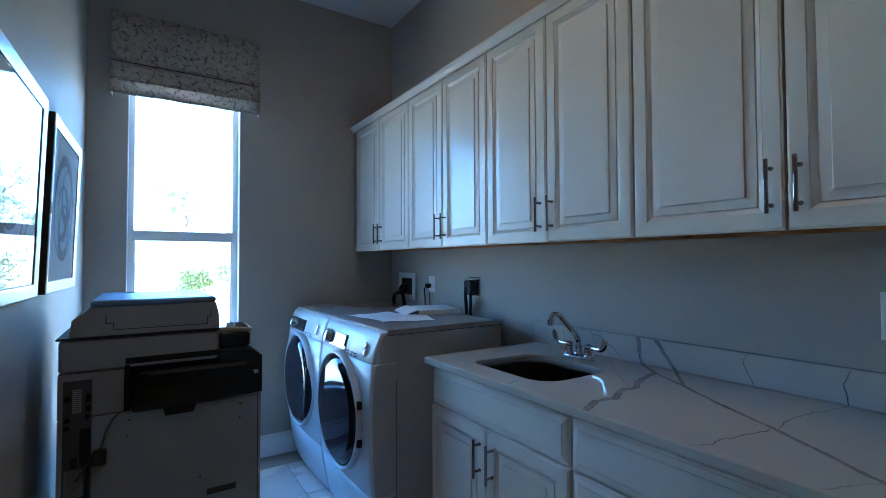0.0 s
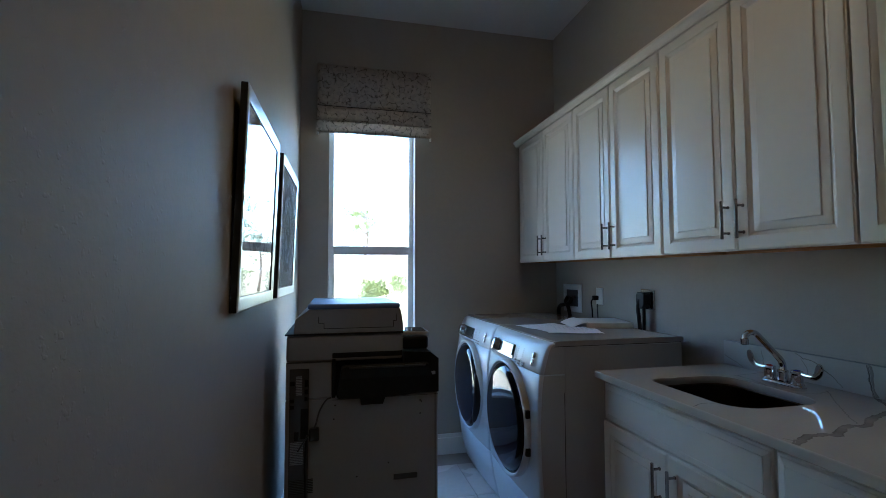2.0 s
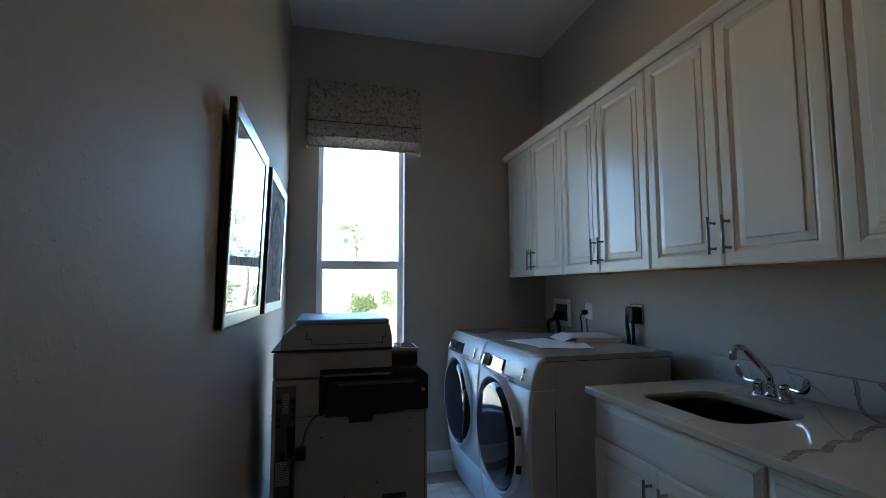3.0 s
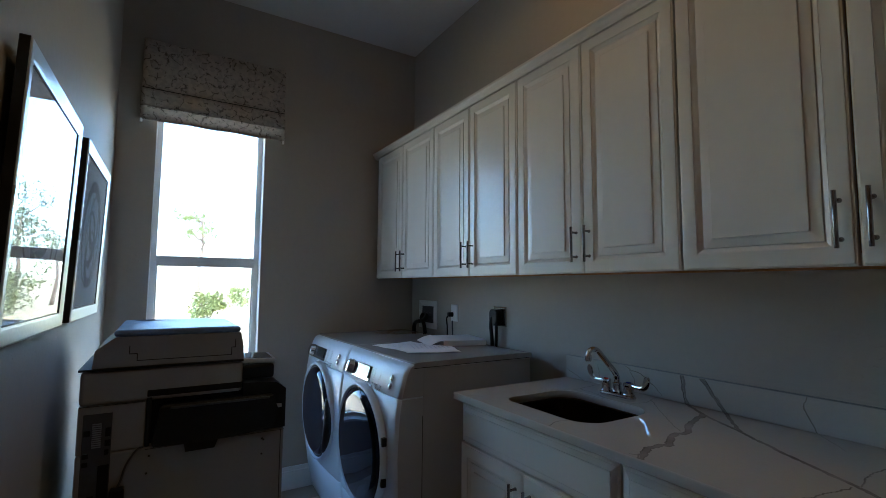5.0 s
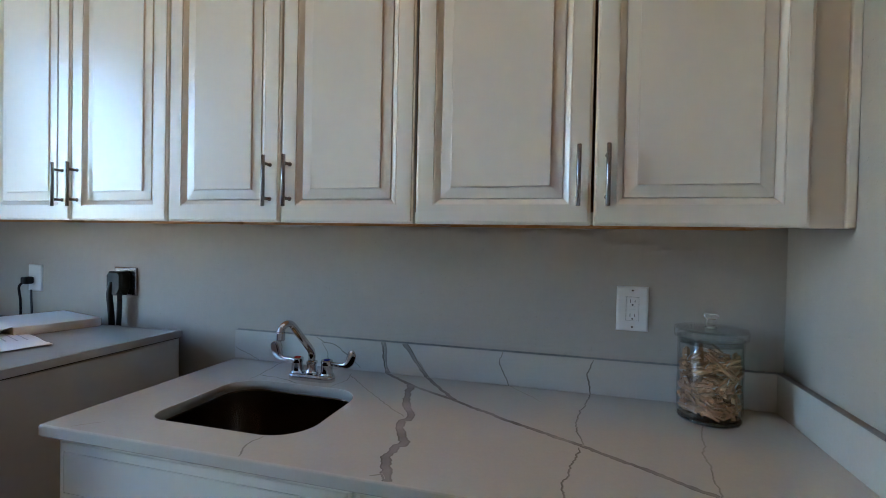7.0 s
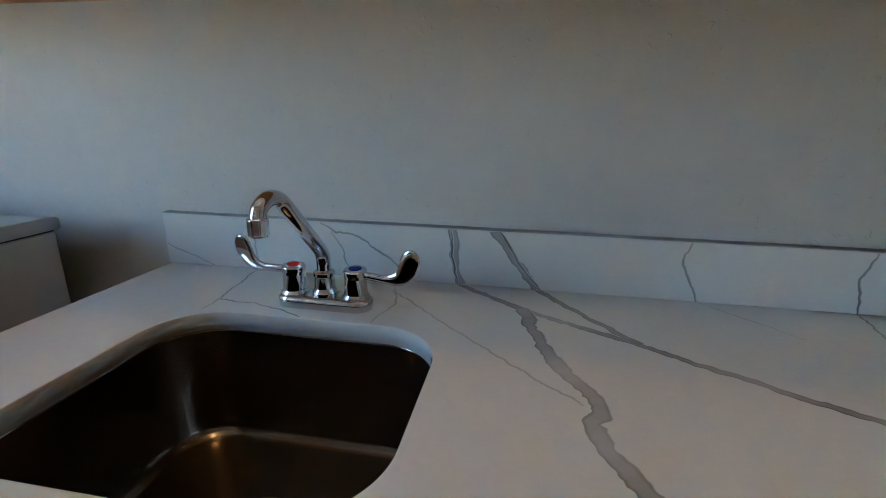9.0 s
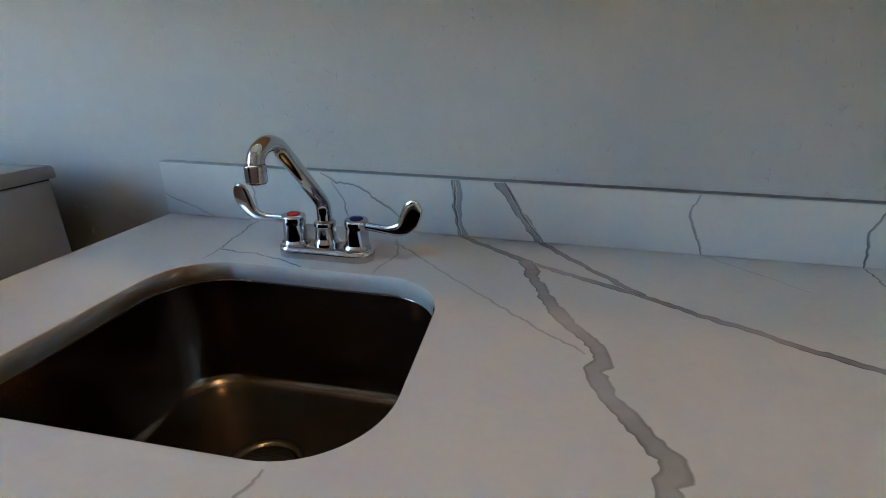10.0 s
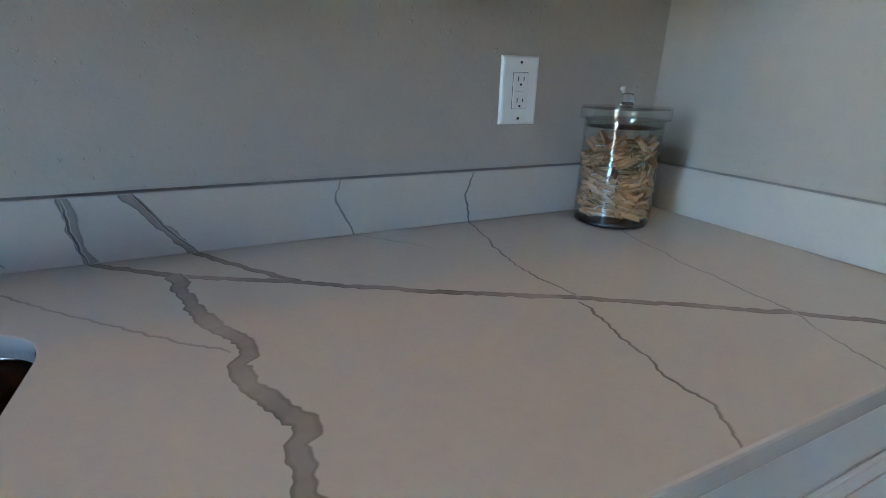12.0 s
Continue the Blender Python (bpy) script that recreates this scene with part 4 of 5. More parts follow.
# ---- washer and dryer ----
def laundry_machine(name, x0, x1, label, dryer):
    cx, zd, rd = (x0 + x1) / 2, 0.588, 0.285
    w = thing(name, (cx, -0.42, 0), label, "dryer" if dryer else "washing machine", "laundry machines")

    def section(z, yf, inset=0.0, r=0.020, bulge=0.012, yb=-0.690):
        """A cross-section with rounded front corners and a bowed front."""
        a, b = x0 + inset, x1 - inset
        pts = [(a, yb, z)]
        for i in range(7):
            t = radians(90 * i / 6)
            pts.append((a + r - r * math.cos(t), yf + bulge + r - r * math.sin(t), z))
        for i in range(1, 14):
            u = i / 14
            pts.append((a + r + (b - a - 2 * r) * u, yf + bulge * (1 - math.sin(math.pi * u) ** 0.8), z))
        for i in range(7):
            t = radians(90 - 90 * i / 6)
            pts.append((b - r + r * math.cos(t), yf + bulge + r - r * math.sin(t), z))
        pts.append((b, yb, z))
        return pts

    def panel(rings):
        """A lofted panel whose flat sides stay crisp."""
        bm = loft(bmesh.new(), rings)
        bm.normal_update()
        for f in bm.faces:
            if abs(f.normal.x) > 0.99 or f.normal.y > 0.9 or abs(f.normal.z) > 0.97:
                f.smooth = False
        return bm

    part("cabinet", boxed(x0 + 0.001, -0.690, 0.02, x1 - 0.001, -0.075, 0.982, bevel=0.004), GREY_AND_SHADE, w, "enamelled steel casing, its shade put into the grey")
    fronts = []
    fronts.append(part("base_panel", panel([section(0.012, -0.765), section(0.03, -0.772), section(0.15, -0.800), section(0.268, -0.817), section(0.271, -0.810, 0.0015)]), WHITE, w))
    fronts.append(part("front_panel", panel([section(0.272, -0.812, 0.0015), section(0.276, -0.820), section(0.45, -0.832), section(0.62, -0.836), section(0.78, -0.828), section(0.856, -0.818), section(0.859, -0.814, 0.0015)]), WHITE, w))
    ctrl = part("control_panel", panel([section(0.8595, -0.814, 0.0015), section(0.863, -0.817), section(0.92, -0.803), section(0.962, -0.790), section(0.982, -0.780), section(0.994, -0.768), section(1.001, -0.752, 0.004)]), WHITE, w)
    # Side faces take the darker grey: their shade is put into the colour.
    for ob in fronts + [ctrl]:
        ob.data.materials.append(GREY_AND_SHADE)
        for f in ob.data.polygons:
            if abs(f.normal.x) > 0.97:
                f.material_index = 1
    lid = [(-0.072, 0.985), (-0.735, 0.985), (-0.741, 0.990), (-0.740, 1.0035), (-0.732, 1.0070), (-0.10, 1.010), (-0.078, 1.009), (-0.072, 1.004)]
    part("top_panel", loft(bmesh.new(), [[(x, y + dy, z + dz) for y, z in lid] for x, dy, dz in ((x0 - 0.0008, 0.006, 0), (x0 + 0.05, -0.001, 0.0), (cx, -0.008, 0.001), (x1 - 0.05, -0.001, 0), (x1 + 0.0008, 0.006, 0))], smooth=False), TOP_SHADE, w, "glossy top, darkened in colour for shade")
    part("lid_seam", boxed(x1 - 0.002, -0.738, 0.9820, x1 + 0.0004, -0.08, 0.9848), SLOT, w)
    # door: broad ring, dark bowed glass
    yd = -0.826
    ring = [(0.300, yd + 0.020), (0.300, yd - 0.012), (0.2985, yd - 0.020), (0.295, yd - 0.026), (0.290, yd - 0.029), (0.285, yd - 0.028), (0.2815, yd - 0.021), (0.2790, yd - 0.006)]
    d = part("door_ring", turned(bmesh.new(), [(r * rd / 0.300, h) for r, h in ring], (cx, 0, zd), axis="y", seg=64), WHITE, w, "white plastic door ring")
    part("door_glass", turned(bmesh.new(), [(0.2600, yd - 0.008), (0.2585, yd - 0.016), (0.252, yd - 0.024), (0.244, yd - 0.031), (0.234, yd - 0.0365), (0.226, yd - 0.039), (0.216, yd - 0.0402), (0.12, yd - 0.043), (0.001, yd - 0.045)], (cx, 0, zd), axis="y", seg=56), DARKGL, d, "dark glass")
    part("door_gasket", turned(bmesh.new(), [(0.2645, yd - 0.0065), (0.2645, yd - 0.018), (0.2605, yd - 0.0185), (0.2603, yd - 0.0065)], (cx, 0, zd), axis="y", seg=56), DARKG, d)
    if dryer:
        for a in (17, -17):
            px, pz = cx + 0.287 * math.cos(radians(a)), zd + 0.287 * math.sin(radians(a))
            part("hinge", boxed(px - 0.012, yd - 0.024, pz - 0.018, px + 0.008, yd - 0.002, pz + 0.018, bevel=0.003), BLACKP, d)
    else:
        pts = [(cx + 0.262 * math.cos(radians(a)), yd - 0.026, zd + 0.262 * math.sin(radians(a))) for a in range(-46, 29, 6)]
        part("door_handle", tube(bmesh.new(), pts, 0.023, 12, 2, radii=lambda q: 0.010 + 0.016 * math.sin(math.pi * min(1, max(0, q))) ** 0.5), BLACKP, d, "black recessed grip")
    # controls on the sloping fascia
    tilt = math.atan2(0.029, 0.099)
    fm = Matrix.Translation((0, -0.8085, 0.912)) @ Matrix.Rotation(-tilt, 4, "X")

    def on_face(u, v):
        """A frame on the fascia, u along it and v up it; its z axis points out."""
        bow = 0.012 * (1 - math.sin(math.pi * min(max((u - x0 - 0.02) / (x1 - x0 - 0.04), 0), 1)) ** 0.8)
        return fm @ Matrix.Translation((u, bow - 0.0005, v)) @ Matrix.Rotation(radians(90), 4, "X")

    def flat(name, u0, u1, v0, v1, out, material, bevel=0.0015, label=""):
        bm = boxed(-(u1 - u0) / 2, -(v1 - v0) / 2, -0.004, (u1 - u0) / 2, (v1 - v0) / 2, out, bevel=bevel)
        bmesh.ops.transform(bm, matrix=on_face((u0 + u1) / 2, (v0 + v1) / 2), verts=bm.verts)
        return part(name, bm, material, ctrl, label)

    flat("display_band", x0 + 0.085, x0 + 0.385, -0.034, 0.040, 0.0025, MIRRORP, 0.003, "glossy silver control band")
    kb = part("knob", turned(bmesh.new(), [(0.040, 0.0), (0.040, 0.006), (0.036, 0.010), (0.033, 0.028), (0.027, 0.033), (0.001, 0.034)], m=on_face(x0 + 0.135, 0.004), seg=36), CHROME, ctrl, "chrome programme knob")
    flat("display", x0 + 0.225, x0 + 0.375, -0.018, 0.038, 0.0055, SCREEN, 0.002, "dark display window")
    for i in range(6):
        flat("indicator_light", x0 + 0.425, x0 + 0.433, 0.036 - 0.010 * i, 0.038 - 0.010 * i, 0.0012, GREY_AND_SHADE, 0.0004)
        flat("indicator_light", x0 + 0.485, x0 + 0.493, 0.036 - 0.010 * i, 0.038 - 0.010 * i, 0.0012, GREY_AND_SHADE, 0.0004)
    for i in range(3):
        for j in range(2):
            flat("button", x0 + 0.412 + 0.045 * i, x0 + 0.432 + 0.045 * i, -0.032 - 0.014 * j, -0.025 - 0.014 * j, 0.0025, SILVERP, 0.001)
    for v in (0.024, -0.010):
        part("round_button", turned(bmesh.new(), [(0.0145, 0.0), (0.0145, 0.004), (0.011, 0.007), (0.001, 0.0075)], m=on_face(x0 + 0.605, v), seg=24), CHROME, ctrl)
    if dryer:
        # seam on the visible side
        bm = boxed(x1 - 0.0012, -0.694, 0.04, x1 + 0.0006, -0.691, 0.78)
        part("side_seam", bm, DARKG, w)
    for fx in (x0 + 0.06, x1 - 0.06):
        for fy in (-0.66, -0.13):
            part("foot", turned(bmesh.new(), [(0.022, 0.0), (0.022, 0.012), (0.012, 0.014), (0.012, 0.022)], (fx, fy, 0), seg=14), BLACKP, w)
    return w


laundry_machine("washing_machine", 0.026, 0.727, "white front-loading washing machine with a round dark door", False)
laundry_machine("clothes_dryer", 0.734, 1.431, "white front-loading dryer with papers lying on top", True)


# ---- papers ----
def paper_sheet(cx, cy, z, w, h, rz, curl, label, name="paper_sheet", bars=True):
    t = thing(name, (cx, cy, z), label, "paper", "papers on the dryer")
    bm = bmesh.new()
    m = pose(cx, cy, z, 0, 0, rz)
    n = 14
    g = []
    for k in (0, 0.0008):
        g.append([[bm.verts.new(m @ Vector((-w / 2 + w * i / n, -h / 2 + h * j / n, k + curl * max(0, i / n - 0.55) ** 2 * 4 + 0.0012 * math.sin(i * 0.9 + j * 0.6) + 0.0014))) for j in range(n + 1)] for i in range(n + 1)])
    for q in g:
        for i in range(n):
            for j in range(n):
                f = bm.faces.new((q[i][j], q[i + 1][j], q[i + 1][j + 1], q[i][j + 1]))
                f.smooth = False
    for i in range(n):
        for j in (0, n):
            bm.faces.new((g[0][i][j], g[0][i + 1][j], g[1][i + 1][j], g[1][i][j]))
            bm.faces.new((g[0][j][i], g[0][j][i + 1], g[1][j][i + 1], g[1][j][i]))
    bmesh.ops.recalc_face_normals(bm, faces=bm.faces)
    part("sheet", bm, PAPER, t)
    if bars:
        for k in range(9):
            ln = (0.30, 0.36, 0.22, 0.34, 0.28, 0.36, 0.18, 0.33, 0.25)[k] * w * 2
            bm = boxed(-w * 0.42, 0, 0, -w * 0.42 + min(ln, w * 0.5), 0.0035, 0.0003)
            bmesh.ops.transform(bm, matrix=m @ Matrix.Translation((0, h * 0.38 - k * h * 0.085, 0.0040)), verts=bm.verts)
            part("print_bar", bm, INK, t)


paper_sheet(0.965, -0.515, 1.0098, 0.34, 0.27, 10, 0.0, "white printed sheet lying on the dryer")
paper_sheet(1.105, -0.475, 1.0125, 0.29, 0.27, -20, 0.0008, "white printed sheet lying across another on the dryer")
st = thing("paper_stack", (0.92, -0.19, 1.010), "thick stack of white paper with a curled top leaf", "paper", "papers on the dryer")
m = pose(0.935, -0.195, 1.010, 0, 0, -14)
bm = boxed(-0.145, -0.125, 0, 0.145, 0.125, 0.030, bevel=0.002)
bmesh.ops.transform(bm, matrix=m, verts=bm.verts)
part("paper_block", bm, PAPER, st)
bm = bmesh.new()
rows = []
for k in range(9):
    t = k / 8
    y = -0.118 - 0.085 * t
    z = 0.0325 - 0.029 * t**1.6
    rows.append([m @ Vector((-0.145, y, z)), m @ Vector((0.145, y, z)), m @ Vector((0.145, y, z + 0.0012)), m @ Vector((-0.145, y, z + 0.0012))])
part("curled_leaf", loft(bm, rows, smooth=False), PAPER, st)


# ---- copier ----
def copier():
    F, L, R, B = 1.362, -1.886, -1.257, 0.745
    c = thing("office_copier", (1.05, -1.57, 0), "grey office copier seen from its side with black output bay", "copier")
    part("body", boxed(B, L, 0.03, F, R, 0.800, bevel=0.006), PRINTW, c)
    part("upper_body", boxed(B, L, 0.8015, F, -1.706, 0.949, bevel=0.004), PRINTW, c)
    part("scanner_base", boxed(B + 0.01, L, 0.950, F, -1.410, 1.058, bevel=0.012, seg=3), PRINTW, c)
    part("gap_strip", boxed(B + 0.02, L - 0.006, 1.0585, F + 0.004, -1.408, 1.066, bevel=0.002), BLACKP, c)
    bay = part("output_bay", boxed(B + 0.02, -1.7045, 0.8012, F - 0.035, -1.256, 0.949, bevel=0.003), BLACKP, c, "black plastic output bay")
    part("bay_frame", boxed(F - 0.034, -1.7045, 0.962, F + 0.001, -1.412, 0.985, bevel=0.003), BLACKP, bay)
    part("bay_frame", boxed(F - 0.034, -1.7045, 0.801, F + 0.001, -1.690, 0.961, bevel=0.003), BLACKP, bay)
    part("bay_block", loft(bmesh.new(), [[(x, -1.408, 0.802), (x, -1.254, 0.802), (x, -1.254, 0.945), (x, -1.290, 0.972), (x, -1.408, 0.980)] for x in (B + 0.05, F + 0.002)], smooth=False), BLACKP, bay)
    part("paper_tray", loft(bmesh.new(), [[(F - 0.03, y0, z), (F + 0.012 + e, y0, z), (F + 0.012 + e, y1, z), (F - 0.03, y1, z)] for z, y0, y1, e in ((0.768, -1.585, -1.495, 0.0), (0.796, -1.59, -1.485, 0.001), (0.799, -1.68, -1.40, 0.002), (0.812, -1.685, -1.30, 0.004), (0.880, -1.672, -1.286, 0.010), (0.925, -1.665, -1.300, 0.004), (0.932, -1.655, -1.31, 0.0))], smooth=False), BLACKP, bay)
    part("tray_ridge", boxed(F + 0.014, -1.635, 0.918, F + 0.021, -1.315, 0.926, bevel=0.002), DARKG, bay)
    part("tray_latch", boxed(F + 0.013, -1.302, 0.880, F + 0.020, -1.272, 0.894, bevel=0.002), SILVERP, bay)
    part("panel_seam", boxed(F - 0.001, -1.702, 0.7915, F + 0.0008, -1.257, 0.7935), DARKG, c)
    part("panel_seam", boxed(F - 0.001, L + 0.002, 0.9478, F + 0.0008, -1.708, 0.9498), DARKG, c)
    part("side_strip", boxed(F - 0.003, R - 0.014, 0.05, F + 0.0012, R - 0.011, 0.795), DARKG, c)
    # feeder with a sloping end, and its lid, blue for the mirrored window
    feed = part("document_feeder", loft(bmesh.new(), [[(x, -1.858, 1.0665), (x, -1.408, 1.0665), (x, -1.411, 1.12), (x, -1.421, 1.163), (x, -1.800, 1.163), (x, -1.853, 1.122)] for x in (B + 0.06, F - 0.002)], smooth=False), PRINTW, c)
    part("feeder_lid", boxed(B + 0.10, -1.806, 1.1635, F - 0.004, -1.420, 1.186, bevel=0.011, seg=4), PRINTB, feed, "glossy lid, blue painted in for the window's reflection")
    part("lid_hinge", boxed(B + 0.10, -1.77, 1.1795, B + 0.20, -1.68, 1.186, bevel=0.003), PRINTB, feed)
    for y0, z0, y1, z1 in ((-1.738, 1.084, -1.450, 1.0855), (-1.739, 1.084, -1.7375, 1.108), (-1.760, 1.107, -1.7375, 1.1085), (-1.761, 1.107, -1.7595, 1.134), (-1.4515, 1.084, -1.450, 1.112), (-1.4515, 1.1105, -1.438, 1.112), (-1.4395, 1.1105, -1.438, 1.140)):
        part("cover_joint", boxed(F - 0.004, y0 - 0.0006, z0 - 0.0006, F - 0.0010, y1 + 0.0006, z1 + 0.0006), SLOT, feed)
    # tilted touch panel on its arm
    m = pose(1.225, -1.348, 1.048, -3, 0, 0) @ pose(0, 0, 0, 0, 1.5, 0)
    bm = boxed(-0.078, -0.068, -0.009, 0.078, 0.068, 0.009, bevel=0.005, seg=3)
    bmesh.ops.transform(bm, matrix=m, verts=bm.verts)
    cp = part("touch_panel", bm, GREY_AND_SHADE, c, "pale tilted touch panel")
    bm = boxed(-0.064, -0.054, 0.0085, 0.064, 0.054, 0.0102, bevel=0.0005)
    bmesh.ops.transform(bm, matrix=m, verts=bm.verts)
    part("panel_screen", bm, SCREEN, cp)
    part("panel_arm", boxed(1.13, -1.405, 0.9805, 1.32, -1.290, 1.034, bevel=0.010), BLACKP, cp)
    # service strip with sockets and grilles
    sv = part("service_strip", boxed(F - 0.004, -1.871, 0.10, F + 0.0014, -1.795, 0.925, bevel=0.001), DARKG, c, "dark recessed service strip")
    for y0, z0, y1, z1 in ((-1.868, 0.858, -1.850, 0.876), (-1.812, 0.852, -1.797, 0.880), (-1.812, 0.822, -1.797, 0.842), (-1.868, 0.79, -1.852, 0.805), (-1.868, 0.765, -1.852, 0.780), (-1.826, 0.645, -1.797, 0.765), (-1.850, 0.640, -1.832, 0.675), (-1.812, 0.795, -1.800, 0.812)):
        part("socket_cover", boxed(F + 0.001, y0, z0, F + 0.0035, y1, z1, bevel=0.001), BLACKP, sv)
    for y0, y1, z0, n in ((-1.846, -1.822, 0.820, 12), (-1.866, -1.815, 0.545, 14), (-1.866, -1.775, 0.430, 9), (-1.866, -1.775, 0.36, 7)):
        for k in range(n):
            part("grille_slat", boxed(F + 0.0005, y0, z0 + k * 0.0065, F + 0.0030, y1, z0 + k * 0.0065 + 0.0036), SLOT if y1 > -1.78 else PRINTW, sv)
    part("recess_handle", boxed(F - 0.002, -1.448, 0.447, F + 0.0012, -1.347, 0.470, bevel=0.001), SLOT, c)
    for y, z in ((-1.330, 0.765), (-1.335, 0.715), (-1.690, 0.770), (-1.695, 0.715), (-1.47, 0.52), (-1.60, 0.475), (-1.335, 0.77)):
        part("screw", turned(bmesh.new(), [(0.0035, F - 0.001), (0.0035, F + 0.001), (0.001, F + 0.0012)], (0, y, z), axis="x", seg=8), SLOT, c)
    pl = part("mains_plug", boxed(F, -1.792, 0.640, F + 0.030, -1.752, 0.690, bevel=0.006), BLACKP, c, "black mains plug")
    part("mains_cable", tube(bmesh.new(), [(F + 0.008, -1.708, 0.805), (F + 0.012, -1.728, 0.795), (F + 0.016, -1.752, 0.755), (F + 0.020, -1.768, 0.70), (F + 0.016, -1.80, 0.655), (F + 0.012, -1.835, 0.60)], 0.0035, 8), DARKG, pl, "thin grey cable")
    part("mains_cable", tube(bmesh.new(), [(F + 0.010, -1.800, 0.66), (F + 0.012, -1.806, 0.55), (F + 0.010, -1.803, 0.40), (F + 0.010, -1.806, 0.2), (F + 0.012, -1.80, 0.06)], 0.005, 8), BLACKP, pl)
    for fx in (B + 0.06, F - 0.06):
        for fy in (L + 0.06, R - 0.06):
            part("caster", turned(bmesh.new(), [(0.016, fy - 0.010), (0.016, fy + 0.010)], (fx, 0, 0.016), axis="y", seg=16), BLACKP, c)


copier()


# ---- framed prints ----
def framed_print(x0, x1, z0, z1, label):
    """A frame that hangs with its top a little off the wall."""
    yb, yf = LEFT + 0.001, LEFT + 0.022
    p = thing("framed_print", ((x0 + x1) / 2, yb, z0), label, "picture", "framed prints")
    w = 0.042

    def lean(bm):
        for v in bm.verts:
            v.co.y += (v.co.z - z0) * 0.030 - SKEW * v.co.x
        return bm

    def frame_rows(rows, caps):
        return lean(loft(bmesh.new(), [[(x0 + i, y, z0 + i), (x1 - i, y, z0 + i), (x1 - i, y, z1 - i), (x0 + i, y, z1 - i)] for i, y in rows], smooth=False, caps=caps))

    part("frame_side", frame_rows([(w + 0.002, yb + 0.0005), (0.001, yb), (0, yb + 0.001), (0, yf - 0.002)], False), FRAMEB, p, "black frame sides")
    part("backing_board", lean(boxed(x0 + w - 0.002, yb + 0.001, z0 + w - 0.002, x1 - w + 0.002, yb + 0.0025, z1 - w + 0.002)), DARKG, p)
    part("frame_front", frame_rows([(0.0002, yf - 0.0019), (0.0005, yf), (0.004, yf + 0.002), (w - 0.006, yf - 0.001), (w - 0.003, yf - 0.0018), (w, yf - 0.0022)], False), FRAMEW, p, "silver white frame face")
    part("art_sheet", lean(boxed(x0 + w + 0.0005, yf - 0.0085, z0 + w + 0.0005, x1 - w - 0.0005, yf - 0.0077, z1 - w - 0.0005)), MATB, p, "blue grey paper")
    cx, cz = (x0 + x1) / 2, (z0 + z1) / 2
    # rings that swell to one side, one large and three looped inside it
    for k, (dx, dz, r, heavy) in enumerate(((0.0, 0.0, 0.205, 90), (-0.045, 0.065, 0.105, 270), (0.03, -0.01, 0.105, 200), (-0.01, -0.085, 0.105, 300))):
        bm = bmesh.new()
        a0 = []
        for q in (-1, 1):
            for i in range(48):
                t = 2 * math.pi * i / 48
                half = 0.006 + 0.017 * (0.5 + 0.5 * math.cos(t - radians(heavy))) ** 2
                a0.append(bm.verts.new((cx + dx + (r + q * half) * math.cos(t), yf - 0.0074 + 0.0002 * k, cz + dz + (r + q * half) * math.sin(t))))
        for i in range(48):
            bm.faces.new((a0[i], a0[(i + 1) % 48], a0[48 + (i + 1) % 48], a0[48 + i]))
        part("art_ring", lean(bm), ARTL, p, "grey printed ring")
    lip = w + 0.0002
    part("inner_lip", frame_rows([(lip - 0.003, yf - 0.0182), (lip, yf - 0.0024), (lip + 0.0015, yf - 0.0026), (lip + 0.002, yf - 0.0182)], False), FRAMEB, p, "thin black inner lip")
    pane = part("glass", lean(boxed(x0 + w + 0.003, yf - 0.0060, z0 + w + 0.003, x1 - w - 0.003, yf - 0.0048, z1 - w - 0.003)), PICGL, p, "reflecting glass")
    pane.visible_shadow = False


framed_print(1.312, 1.963, 1.203, 1.860, "silver-framed ring print whose glass mirrors the window")
framed_print(0.516, 1.175, 1.203, 1.858, "silver-framed print of interlaced grey rings")


# ---- jar of clothespins ----
JX, JY, JZ = 3.118, -0.119, 0.9144


def jar():
    made = []
    j = thing("glass_jar", (JX, JY, JZ), "clear lidded glass jar half full of wooden clothespins", "jar")
    made.append(part("body", turned(bmesh.new(), [(0.066, 0.0), (0.072, 0.002), (0.074, 0.006), (0.074, 0.203), (0.0755, 0.205), (0.0735, 0.207), (0.0712, 0.205), (0.0712, 0.020), (0.068, 0.014), (0.001, 0.013)], (JX, JY, JZ), seg=56, hold=0.0012), JARWALL, j))
    part("base_disc", turned(bmesh.new(), [(0.0705, 0.003), (0.0718, 0.006), (0.0705, 0.0105), (0.001, 0.0108)], (JX, JY, JZ), seg=56, hold=0.0012), BASE_SHADE, j, "thick clear glass base, its dark look painted on")
    l = part("lid", turned(bmesh.new(), [(0.0795, 0.2045), (0.082, 0.205), (0.083, 0.208), (0.083, 0.226), (0.081, 0.229), (0.001, 0.2310), (0.001, 0.2275), (0.078, 0.2262), (0.0795, 0.224)], (JX, JY, JZ), seg=56, hold=0.0012), JARWALL, j)
    made.append(part("lid_rim", turned(bmesh.new(), [(0.0700, 0.190), (0.0702, 0.203), (0.0680, 0.203), (0.0678, 0.190)], (JX, JY, JZ), seg=56, hold=0.0012), JARWALL, l))
    made.append(part("knob", turned(bmesh.new(), [(0.014, 0.2315), (0.0105, 0.236), (0.0100, 0.250), (0.0125, 0.2545), (0.0165, 0.257), (0.0165, 0.2625), (0.014, 0.2645), (0.001, 0.265)], (JX, JY, JZ), seg=28, hold=0.0008), JARGL, l))
    for ob in made + [l]:
        ob.visible_shadow = False


# Opaque near-black that paints in how dark the clear glass base looks.
BASE_SHADE = mat("glass_base_shade", (0.012, 0.015, 0.016), 0.05, var=0.1, rvar=0.01)
jar()


